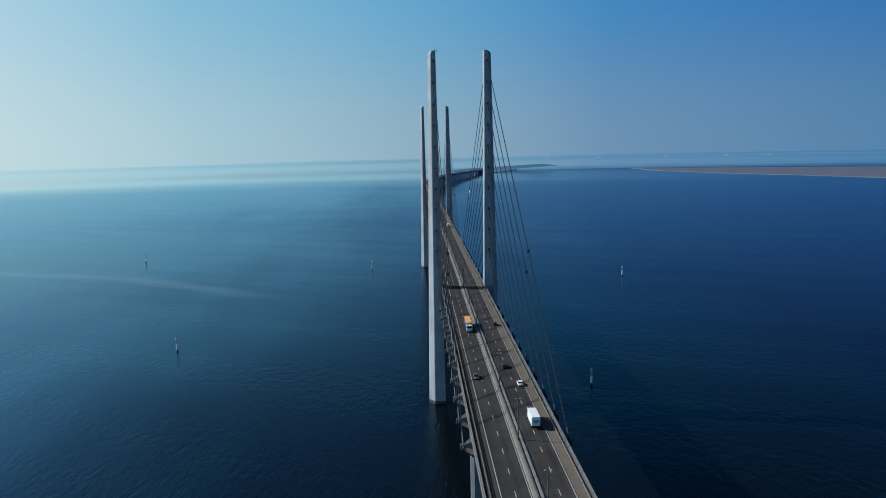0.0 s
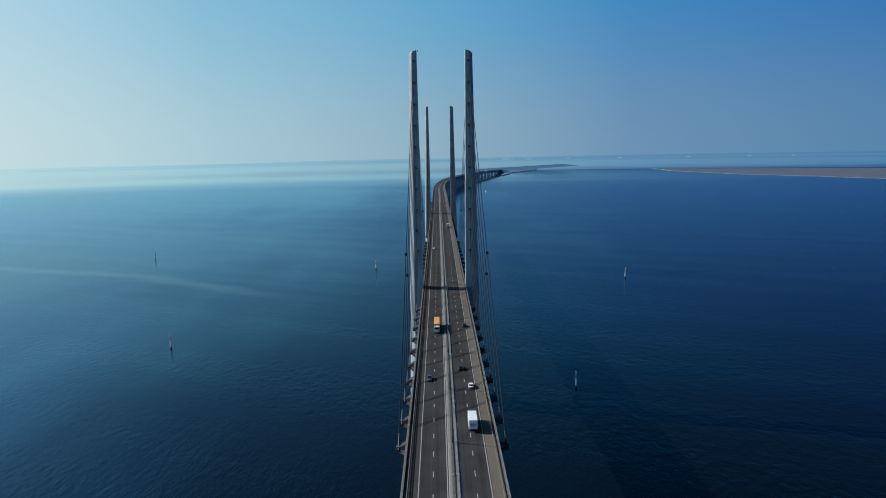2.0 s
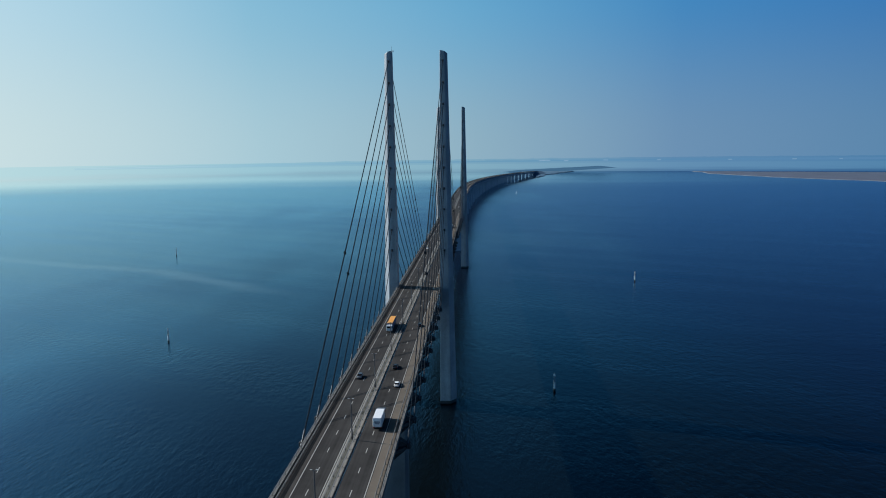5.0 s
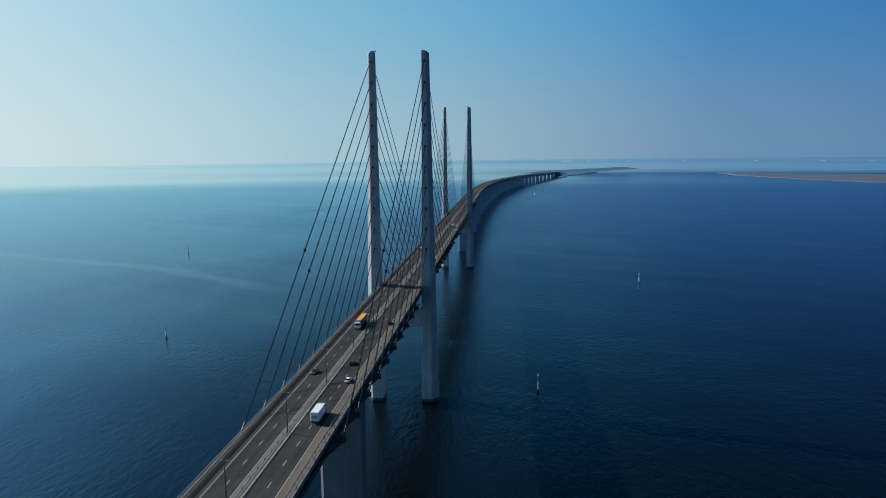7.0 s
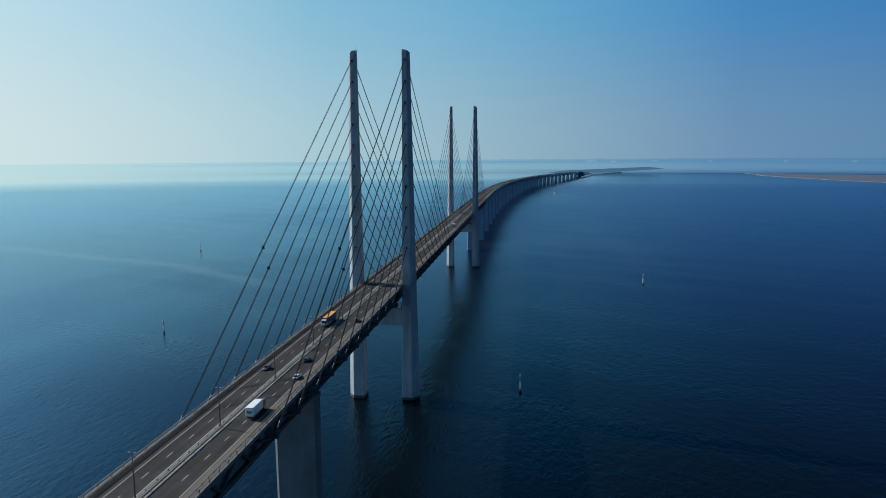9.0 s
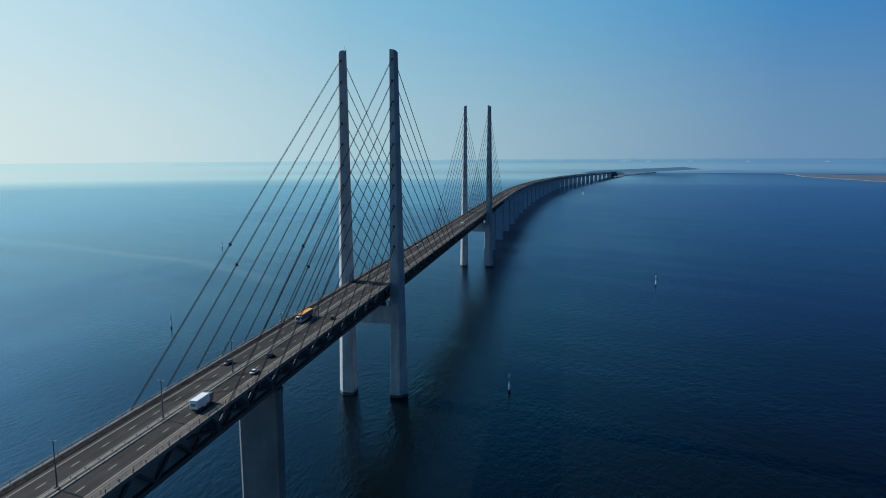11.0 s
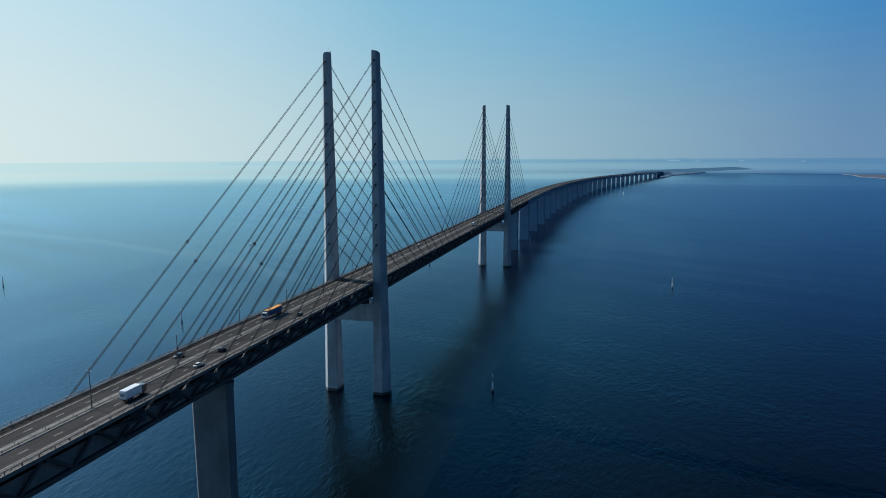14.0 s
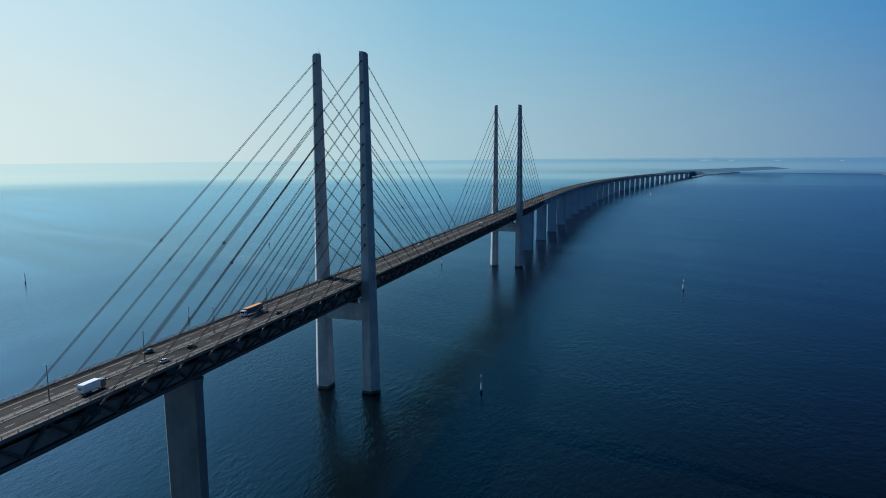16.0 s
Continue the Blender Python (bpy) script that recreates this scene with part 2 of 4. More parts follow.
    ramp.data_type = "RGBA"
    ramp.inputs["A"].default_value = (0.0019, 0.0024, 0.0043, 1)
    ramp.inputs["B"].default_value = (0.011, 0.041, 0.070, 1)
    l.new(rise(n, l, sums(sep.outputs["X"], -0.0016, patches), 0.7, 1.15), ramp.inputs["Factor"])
    # beside the bridge: greener body, with brighter reflection painted into the gloss colour
    bridge_side = n.new("ShaderNodeMath")
    bridge_side.operation = "MULTIPLY"
    span = n.new("ShaderNodeMath")
    span.operation = "MULTIPLY"
    l.new(rise(n, l, sums(patches, 160.0, sep.outputs["X"]), -10, 110), span.inputs[0])
    l.new(rise(n, l, sums(patches, 160.0, sep.outputs["X"]), 420, 200), span.inputs[1])
    l.new(span.outputs[0], bridge_side.inputs[0])
    l.new(rise(n, l, sums(drift, 300.0, sep.outputs["Y"]), 1000, 500), bridge_side.inputs[1])
    green = n.new("ShaderNodeMix")
    green.data_type = "RGBA"
    green.inputs["B"].default_value = (0.0016, 0.0028, 0.0032, 1)
    l.new(bridge_side.outputs[0], green.inputs["Factor"])
    l.new(ramp.outputs["Result"], green.inputs["A"])
    foam = n.new("ShaderNodeMix")
    foam.data_type = "RGBA"
    foam.inputs["B"].default_value = (0.055, 0.09, 0.10, 1)
    l.new(streak.outputs[0], foam.inputs["Factor"])
    l.new(green.outputs["Result"], foam.inputs["A"])
    l.new(foam.outputs["Result"], body.inputs["Color"])
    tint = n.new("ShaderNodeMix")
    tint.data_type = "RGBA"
    # gloss colour by position: sunward reflection painted brighter to the west
    side_gloss = n.new("ShaderNodeMix")
    side_gloss.data_type = "RGBA"
    side_gloss.inputs["A"].default_value = (0.40, 0.59, 0.79, 1)
    side_gloss.inputs["B"].default_value = (0.60, 0.872, 1.0, 1)
    l.new(rise(n, l, sums(patches, -1400.0, sums(drift, -500.0, sep.outputs["X"])), -600, -1550), side_gloss.inputs["Factor"])
    # the brighter gloss colour painted beside the bridge
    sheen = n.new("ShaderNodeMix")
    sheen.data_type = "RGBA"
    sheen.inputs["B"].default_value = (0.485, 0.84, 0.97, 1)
    l.new(bridge_side.outputs[0], sheen.inputs["Factor"])
    l.new(side_gloss.outputs["Result"], sheen.inputs["A"])
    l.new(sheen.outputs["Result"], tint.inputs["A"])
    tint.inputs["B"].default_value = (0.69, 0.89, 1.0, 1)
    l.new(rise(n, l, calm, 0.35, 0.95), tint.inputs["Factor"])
    # whiter gloss colour for the painted pale band
    haze_gloss = n.new("ShaderNodeMix")
    haze_gloss.data_type = "RGBA"
    haze_gloss.inputs["B"].default_value = (0.97, 1.0, 1.0, 1)
    l.new(pale.outputs[0], haze_gloss.inputs["Factor"])
    l.new(tint.outputs["Result"], haze_gloss.inputs["A"])
    l.new(haze_gloss.outputs["Result"], gloss.inputs["Color"])
    rg = n.new("ShaderNodeMapRange")
    rg.inputs["From Min"].default_value = 0.4
    rg.inputs["From Max"].default_value = 0.6
    rg.inputs["To Min"].default_value = 0.23
    rg.inputs["To Max"].default_value = 0.15
    smooth = n.new("ShaderNodeMix")
    smooth.inputs["B"].default_value = 0.05
    l.new(slick.outputs[0], smooth.inputs["Factor"])
    l.new(rg.outputs[0], smooth.inputs["A"])
    l.new(smooth.outputs["Result"], gloss.inputs["Roughness"])
    st = n.new("ShaderNodeMapRange")
    # long wind streaks drawn out along the current
    dots = []
    for way in ((0.905, -0.425, 0), (0.425, 0.905, 0)):
        d = n.new("ShaderNodeVectorMath")
        d.operation = "DOT_PRODUCT"
        d.inputs[1].default_value = way
        l.new(geo.outputs["Position"], d.inputs[0])
        dots.append(d.outputs["Value"])
    lane = n.new("ShaderNodeCombineXYZ")
    l.new(sums(dots[0], 0.0016, 0.0), lane.inputs["X"])
    l.new(sums(dots[1], 0.02, 0.0), lane.inputs["Y"])
    wind = n.new("ShaderNodeTexNoise")
    wind.inputs["Scale"].default_value = 1.0
    wind.inputs["Detail"].default_value = 4
    l.new(lane.outputs[0], wind.inputs["Vector"])
    l.new(sums(wind.outputs[0], 0.6, sums(drift, 0.4, 0.0)), rg.inputs["Value"])
    ruffle = sums(rise(n, l, sep.outputs["X"], -260, 40), 0.16, 0.10)
    l.new(sums(rise(n, l, wind.outputs[0], 0.35, 0.62), 0.26, ruffle), st.inputs["To Min"])
    st.inputs["To Max"].default_value = 0.03
    l.new(slick.outputs[0], st.inputs["Value"])
    bp = n.new("ShaderNodeBump")
    bp.inputs["Distance"].default_value = 0.85
    l.new(st.outputs[0], bp.inputs["Strength"])
    l.new(ripples, bp.inputs["Height"])
    for node in (body, gloss, fres):
        l.new(bp.outputs[0], node.inputs["Normal"])
    return m


WATER = water_material()


# ---------------------------------------------------------------- mesh helpers
def part(name, bm, mat, parent=None, label="", smooth=False):
    me = bpy.data.meshes.new(name)
    if smooth:
        for f in bm.faces:
            f.smooth = True
    bm.to_mesh(me)
    bm.free()
    me.materials.append(mat)
    ob = new(name, me)
    if parent:
        ob.parent = parent
    if label:
        ob["label"] = label
    return ob


def share(name, me, parent, m):
    ob = new(name, me)
    ob.parent = parent
    ob.matrix_basis = m
    return ob


def box(bm, x0, y0, z0, x1, y1, z1):
    v = [bm.verts.new(p) for p in ((x0, y0, z0), (x1, y0, z0), (x1, y1, z0), (x0, y1, z0), (x0, y0, z1), (x1, y0, z1), (x1, y1, z1), (x0, y1, z1))]
    for f in ((3, 2, 1, 0), (4, 5, 6, 7), (0, 1, 5, 4), (1, 2, 6, 5), (2, 3, 7, 6), (3, 0, 4, 7)):
        bm.faces.new([v[i] for i in f])
    return bm


def bevelled(x0, y0, z0, x1, y1, z1, r, seg=2):
    bm = box(bmesh.new(), x0, y0, z0, x1, y1, z1)
    bmesh.ops.bevel(bm, geom=bm.edges[:], offset=r, segments=seg, affect="EDGES", profile=0.6)
    return bm


def beam(bm, a, b, w, h, up=(0, 0, 1)):
    """A box beam from a to b, w wide and h deep."""
    a, b = Vector(a), Vector(b)
    d = (b - a).normalized()
    side = d.cross(Vector(up)).normalized()
    top = side.cross(d)
    v = [bm.verts.new(p + side * sx * w / 2 + top * sz * h / 2) for p in (a, b) for sx, sz in ((-1, -1), (1, -1), (1, 1), (-1, 1))]
    for f in ((0, 1, 2, 3), (7, 6, 5, 4), (1, 0, 4, 5), (2, 1, 5, 6), (3, 2, 6, 7), (0, 3, 7, 4)):
        bm.faces.new([v[i] for i in f])
    return bm


def tube(bm, a, b, r0, r1=None, sides=8):
    """A round bar from a to b that tapers from r0 to r1."""
    r1 = r0 if r1 is None else r1
    a, b = Vector(a), Vector(b)
    d = (b - a).normalized()
    s = d.cross(Vector((0, 0, 1)) if abs(d.z) < 0.95 else Vector((1, 0, 0))).normalized()
    u = s.cross(d)
    rings = []
    for p, r in ((a, r0), (b, r1)):
        rings.append([bm.verts.new(p + (s * math.cos(t) + u * math.sin(t)) * r) for t in (2 * math.pi * i / sides for i in range(sides))])
    for i in range(sides):
        j = (i + 1) % sides
        bm.faces.new((rings[0][j], rings[0][i], rings[1][i], rings[1][j]))
    bm.faces.new(rings[0])
    bm.faces.new(rings[1][::-1])
    return bm


def prism(bm, outline, z0, z1, top=None):
    """A closed outline raised from z0 to z1; top: another outline for the upper end."""
    lo = [bm.verts.new((x, y, z0)) for x, y in outline]
    hi = [bm.verts.new((x, y, z1)) for x, y in (top or outline)]
    k = len(lo)
    for i in range(k):
        bm.faces.new((lo[i], lo[(i + 1) % k], hi[(i + 1) % k], hi[i]))
    bm.faces.new(lo[::-1])
    bm.faces.new(hi)
    return bm


# ---------------------------------------------------------------- the line of the bridge
NEAR, FAR = 390.0, 862.0        # the two pylons along the bridge
CURVE, RADIUS = 1450.0, 10800.0


def line_x(y):
    return 0.0 if y < CURVE else (y - CURVE) ** 2 / (2 * RADIUS)


def line_z(y):
    """Height of the road."""
    if y < 1150:
        return 69.5
    if y < 1450:
        return 69.5 - (y - 1150) ** 2 / 600 * 0.0159
    return 69.5 - 300 / 2 * 0.0159 - (y - 1450) * 0.0159


def at(y, off, dz):
    """A point off metres to the right of the bridge's line and dz over the road."""
    slope = 0.0 if y < CURVE else (y - CURVE) / RADIUS
    k = 1 / math.hypot(1, slope)
    return Vector((line_x(y) + off * k, y - off * slope * k, line_z(y) + dz))


def stations(y0, y1, step):
    n = max(1, round((y1 - y0) / step))
    return [y0 + (y1 - y0) * i / n for i in range(n + 1)]


def sweep(profile, ys, closed=True):
    """A profile of (offset, height over the road) drawn along the bridge."""
    bm = bmesh.new()
    rows = [[bm.verts.new(at(y, o, z)) for o, z in profile] for y in ys]
    k = len(profile)
    for a, b in zip(rows, rows[1:]):
        for i in range(k if closed else k - 1):
            j = (i + 1) % k
            bm.faces.new((a[i], a[j], b[j], b[i]))
    if closed:
        bm.faces.new(rows[0][::-1])
        bm.faces.new(rows[-1])
    bmesh.ops.recalc_face_normals(bm, faces=bm.faces[:])
    return bm


def thing(name, label, category, group="", kind=""):
    return tagged(new(name), label, category, group, kind)


# ---------------------------------------------------------------- sea and distance
CX, CY, REACH = 75.0, 12.0, 4955.0


def disc(radius, rings, sides):
    bm = bmesh.new()
    mid = bm.verts.new((CX, CY, 0))
    last = None
    for r in rings:
        ring = [bm.verts.new((CX + r * math.cos(2 * math.pi * i / sides), CY + r * math.sin(2 * math.pi * i / sides), 0)) for i in range(sides)]
        for i in range(sides):
            j = (i + 1) % sides
            if last:
                bm.faces.new((last[i], ring[i], ring[j], last[j]))
            else:
                bm.faces.new((mid, ring[i], ring[j]))
        last = ring
    return bm


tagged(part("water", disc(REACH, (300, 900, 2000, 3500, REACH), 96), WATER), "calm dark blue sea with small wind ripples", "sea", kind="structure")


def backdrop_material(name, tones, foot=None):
    """Glowing distance with haze painted in, paler towards the sun's side; foot: the tones at the water."""
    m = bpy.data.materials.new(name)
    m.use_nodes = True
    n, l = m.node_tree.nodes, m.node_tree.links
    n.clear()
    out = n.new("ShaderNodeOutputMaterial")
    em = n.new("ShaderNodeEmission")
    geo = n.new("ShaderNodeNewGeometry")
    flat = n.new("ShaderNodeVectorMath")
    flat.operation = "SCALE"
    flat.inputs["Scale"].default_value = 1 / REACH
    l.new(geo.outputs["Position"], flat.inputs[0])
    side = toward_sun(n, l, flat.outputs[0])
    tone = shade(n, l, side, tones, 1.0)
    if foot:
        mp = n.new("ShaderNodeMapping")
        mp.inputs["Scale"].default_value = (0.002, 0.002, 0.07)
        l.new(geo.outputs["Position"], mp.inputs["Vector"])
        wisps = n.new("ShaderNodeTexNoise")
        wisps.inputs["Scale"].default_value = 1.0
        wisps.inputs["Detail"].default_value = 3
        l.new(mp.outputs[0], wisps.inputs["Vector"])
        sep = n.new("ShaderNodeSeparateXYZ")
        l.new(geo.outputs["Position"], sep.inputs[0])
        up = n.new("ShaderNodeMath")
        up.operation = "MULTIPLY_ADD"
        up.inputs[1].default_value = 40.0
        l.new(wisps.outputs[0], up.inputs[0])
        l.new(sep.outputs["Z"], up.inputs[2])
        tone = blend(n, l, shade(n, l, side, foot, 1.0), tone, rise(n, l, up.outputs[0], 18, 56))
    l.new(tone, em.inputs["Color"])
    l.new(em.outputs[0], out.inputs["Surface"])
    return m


# far tones, haze included, given off as glow by the backdrop itself
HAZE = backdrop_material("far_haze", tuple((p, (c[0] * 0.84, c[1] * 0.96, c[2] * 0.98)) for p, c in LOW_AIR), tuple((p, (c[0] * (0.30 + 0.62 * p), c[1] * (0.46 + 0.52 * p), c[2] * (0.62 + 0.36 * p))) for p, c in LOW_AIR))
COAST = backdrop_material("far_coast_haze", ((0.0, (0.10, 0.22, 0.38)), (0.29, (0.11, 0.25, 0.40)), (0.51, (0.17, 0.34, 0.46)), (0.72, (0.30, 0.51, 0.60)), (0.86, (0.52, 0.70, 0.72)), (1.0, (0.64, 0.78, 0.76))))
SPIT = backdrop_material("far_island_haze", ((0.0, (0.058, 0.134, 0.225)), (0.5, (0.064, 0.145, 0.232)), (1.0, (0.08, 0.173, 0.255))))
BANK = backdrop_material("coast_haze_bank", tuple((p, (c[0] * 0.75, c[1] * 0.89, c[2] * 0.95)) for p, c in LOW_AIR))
PALE = backdrop_material("far_walls_haze", ((0.0, (0.13, 0.26, 0.40)), (1.0, (0.46, 0.61, 0.69))))


def ring_wall(radius, a0, a1, z0, tops, sides):
    """A wall round the sea between two bearings (degrees from straight ahead, right positive)."""
    bm = bmesh.new()
    lo, hi = [], []
    for i in range(sides + 1):
        a = radians(a0 + (a1 - a0) * i / sides)
        x, y = CX + radius * math.sin(a), CY + radius * math.cos(a)
        lo.append(bm.verts.new((x, y, z0)))
        hi.append(bm.verts.new((x, y, tops(a0 + (a1 - a0) * i / sides))))
    for i in range(sides):
        bm.faces.new((lo[i], lo[i + 1], hi[i + 1], hi[i]))
    return bm


def ridge(a, seed):
    return noise.noise(Vector((a * 0.8, seed, 0))) * 0.6 + noise.noise(Vector((a * 3.1, seed + 7, 0))) * 0.4


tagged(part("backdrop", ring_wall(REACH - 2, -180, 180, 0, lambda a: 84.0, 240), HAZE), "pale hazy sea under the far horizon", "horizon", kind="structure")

# far shore along the skyline, with a few pale buildings
shore, bank = bmesh.new(), bmesh.new()
under = None
last = None
for i in range(281):
    a = -32 + 72 * i / 280
    thin = min(1, max(0.0, (a + 32) / 22)) * min(1, (40 - a) / 6)
    low = 71 + 5 * max(-1, min(1, a / 18)) + 3 * ridge(a, 2)
    top = low + 2 + thin * (10 + 6 * ridge(a, 5))
    x, y = CX + (REACH - 6) * math.sin(radians(a)), CY + (REACH - 6) * math.cos(radians(a))
    pair = (shore.verts.new((x, y, low)), shore.verts.new((x, y, top)))
    if last:
        shore.faces.new((last[0], pair[0], pair[1], last[1]))
    last = pair
    x, y = CX + (REACH - 4) * math.sin(radians(a)), CY + (REACH - 4) * math.cos(radians(a))
    broad = (bank.verts.new((x, y, low - 6 - 6 * thin)), bank.verts.new((x, y, top + 3 + 8 * thin)))
    if under:
        bank.faces.new((under[0], broad[0], broad[1], under[1]))
    under = broad
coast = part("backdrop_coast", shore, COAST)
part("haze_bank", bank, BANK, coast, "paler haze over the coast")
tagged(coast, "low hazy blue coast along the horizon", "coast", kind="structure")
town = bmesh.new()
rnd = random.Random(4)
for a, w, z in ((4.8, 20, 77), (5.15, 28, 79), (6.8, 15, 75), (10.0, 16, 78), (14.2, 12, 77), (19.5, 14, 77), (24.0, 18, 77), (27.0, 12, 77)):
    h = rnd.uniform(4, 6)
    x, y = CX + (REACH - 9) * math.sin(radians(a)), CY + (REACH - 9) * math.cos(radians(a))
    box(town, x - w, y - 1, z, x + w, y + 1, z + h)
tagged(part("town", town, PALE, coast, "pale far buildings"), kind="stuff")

# the far end of the long island
spit = bmesh.new()
last = None
for i in range(61):
    a = 1.6 + 9.3 * i / 60
    low = max(0.2, (a - 6.0) * 5.2)
    top = max(low + 1.5, min(1, (a - 1.6) / 1.2) * 9 + (a - 1.7) * 3.9 + 2.5 * ridge(a * 2, 9))
    if a > 9.6:
        top = low + (top - low) * max(0.0, (10.9 - a) / 1.3) + 0.5
    x, y = CX + (REACH - 12) * math.sin(radians(a)), CY + (REACH - 12) * math.cos(radians(a))
    pair = (spit.verts.new((x, y, low)), spit.verts.new((x, y, top)))
    if last:
        spit.faces.new((last[0], pair[0], pair[1], last[1]))
    last = pair
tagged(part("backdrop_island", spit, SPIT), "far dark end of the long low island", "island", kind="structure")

# ---------------------------------------------------------------- islands
def land(name, outline, height, mat, label, seed, shore=12.0, rim=SHORE):
    """Low land: an uneven outline with a sloping shore and a slightly rolling top."""
    rnd = random.Random(seed)
    pts = []
    k = len(outline)
    for i in range(k):
        a, b = Vector(outline[i]), Vector(outline[(i + 1) % k])
        steps = max(2, int((b - a).length / 60))
        for s in range(steps):
            p = a.lerp(b, s / steps)
            pts.append(p + Vector((rnd.uniform(-1, 1), rnd.uniform(-1, 1))) * min(14, (b - a).length * 0.04))
    n = len(pts)
    turn = 1 if sum(pts[i - 1].x * pts[i].y - pts[i].x * pts[i - 1].y for i in range(n)) > 0 else -1
    bm = bmesh.new()
    rings = []
    for inset, z in ((0, -0.5), (shore, 0.9), (shore * 3, height * 0.7), (shore * 9, height)):
        ring = []
        for i, p in enumerate(pts):
            along = (pts[(i + 2) % n] - pts[i - 2]).normalized()
            q = p + Vector((-along.y, along.x)) * turn * inset
            ring.append(bm.verts.new((q.x, q.y, z + (rnd.uniform(-0.3, 0.6) * height * 0.3 if z > 1 else 0))))
        rings.append(ring)
    for a, b in zip(rings, rings[1:]):
        for i in range(n):
            bm.faces.new((a[i], a[(i + 1) % n], b[(i + 1) % n], b[i]))
    bm.faces.new(rings[-1])
    bmesh.ops.recalc_face_normals(bm, faces=bm.faces[:])
    ob = part(name, bm, mat)
    ob.data.materials.append(rim)
    for f in list(ob.data.polygons)[:n]:
        f.material_index = 1
    return tagged(ob, label, "island", kind="structure")


land("ground_island", ((362, 3900), (380, 3905), (466, 4300), (690, 4870), (770, 4995), (330, 4995), (345, 4800), (440, 4420), (402, 4150)), 3.5, HAZY_SCRUB,
     "low narrow island with dark scrub and a pale shingle shore, tinted hazy blue", 5, shore=1.6, rim=HAZY_SHORE)
land("ground_flat_island", ((1480, 4700), (1440, 4200), (1560, 3560), (1770, 3100), (1940, 2620), (2260, 2180), (4350, 1900), (4050, 2750), (3500, 3400), (2800, 4000), (2050, 4420)), 2.2, HAZY_LAND,
     "flat grass island with a pale shore, tinted with blue haze", 8, shore=25)

# ---------------------------------------------------------------- pylons
def leg_depth(z):
    """How far a leg reaches along the bridge at height z."""
    t = z / 203.5
    return 10.5 - 5.6 * t + t ** 4


def leg_outline(z):
    """Five-sided section of the right leg at height z: flat towards the road, a ridge outwards."""
    t = z / 203.5
    inner, outer = 11.7 + 1.75 * t, 21.3 - 3.7 * t
    depth = leg_depth(z)
    flat = inner + (outer - inner) * 0.66
    return ((inner, -depth / 2), (flat, -depth / 2), (outer, -depth * 0.12), (outer, depth * 0.12), (flat, depth / 2), (inner, depth / 2))


def pylon(y):
    base = thing("pylon", "tall pale concrete pylon with two tapering legs in the sea", "pylon", "pylons of the bridge")
    base.location = (0, y, 0)
    for s in (1, -1):
        bm = bmesh.new()
        zs = [1.6 + 200.4 * i / 22 for i in range(23)]
        rows = []
        for z in zs:
            rows.append([bm.verts.new((s * px, py, z)) for px, py in leg_outline(z)])
        cap = leg_outline(203.5)
        xin = cap[0][0]
        rows.append([bm.verts.new((s * (xin + (px - xin) * 0.72), py * 0.9, 203.6 - (px - xin) * 0.12)) for px, py in cap])
        for a, b in zip(rows, rows[1:]):
            for i in range(6):
                bm.faces.new((a[i], a[(i + 1) % 6], b[(i + 1) % 6], b[i]))
        bm.faces.new(rows[0][::-1])
        bm.faces.new(rows[-1])
        bmesh.ops.recalc_face_normals(bm, faces=bm.faces[:])
        bmesh.ops.bevel(bm, geom=[e for e in bm.edges if abs((e.verts[0].co - e.verts[1].co).normalized().z) > 0.9], offset=0.25, segments=1, affect="EDGES")
        leg = part("leg", bm, CONCRETE, base)
        low = bmesh.new()
        o0 = [(s * (16.5 + (px - 16.5) * 1.012), py * 1.012) for px, py in leg_outline(0)]
        o1 = [(s * (16.5 + (px - 16.5) * 1.008), py * 1.008) for px, py in leg_outline(1.7)]
        prism(low, o0 if s > 0 else o0[::-1], -2, 1.7, o1 if s > 0 else o1[::-1])
        part("plinth", low, WET, leg, "dark wet waterline")
        # sockets where the stays leave the leg, and small vents on the road side
        for k in range(10):
            z = STAY_TOP - STAY_DROP * k
            d = leg_depth(z) / 2
            for e in (1, -1):
                part("socket", beam(bmesh.new(), (s * 15.15, e * (d - 0.5), z + 0.4), (s * 15.15, e * (d + 0.35), z - 0.25), 0.95, 1.0), STEEL, leg)
    bm = bmesh.new()
    prof = ((-4.2, 45.4), (4.2, 45.4), (4.4, 56.0), (-4.4, 56.0))
    lo = [bm.verts.new((-12.6, py, pz)) for py, pz in prof]
    hi = [bm.verts.new((12.6, py, pz)) for py, pz in prof]
    for i in range(4):
        bm.faces.new((lo[i], lo[(i + 1) % 4], hi[(i + 1) % 4], hi[i]))
    bmesh.ops.recalc_face_normals(bm, faces=bm.faces[:])
    part("cross_beam", bm, CONCRETE, base)
    for s in (-1, 1):
        part("bearing", bevelled(s * 7.6 - 1, -1.2, 56.0, s * 7.6 + 1, 1.2, 57.6, 0.1, 1), STEEL, base)
    return base


STAY_TOP, STAY_DROP, STAY_FOOT, STAY_STEP, STAY_FIRST, STAY_SPAN = 197.9, 11.8, 66.95, 18.15, 209.0, 214.0
pylon(NEAR)
pylon(FAR)
# aerial on the near pylon's left leg
aerial = thing("aerial", "thin metal aerial and lamp on top of the pylon", "aerial")
aerial.location = (-13.6, NEAR, 203.3)
part("mast", tube(bmesh.new(), (0, 0, 0), (0, 0, 3.2), 0.08, 0.04, 6), POLE, aerial)
part("lamp", tube(bmesh.new(), (0.8, 0, 0), (0.8, 0, 0.9), 0.3, 0.25, 8), LAMP, aerial)

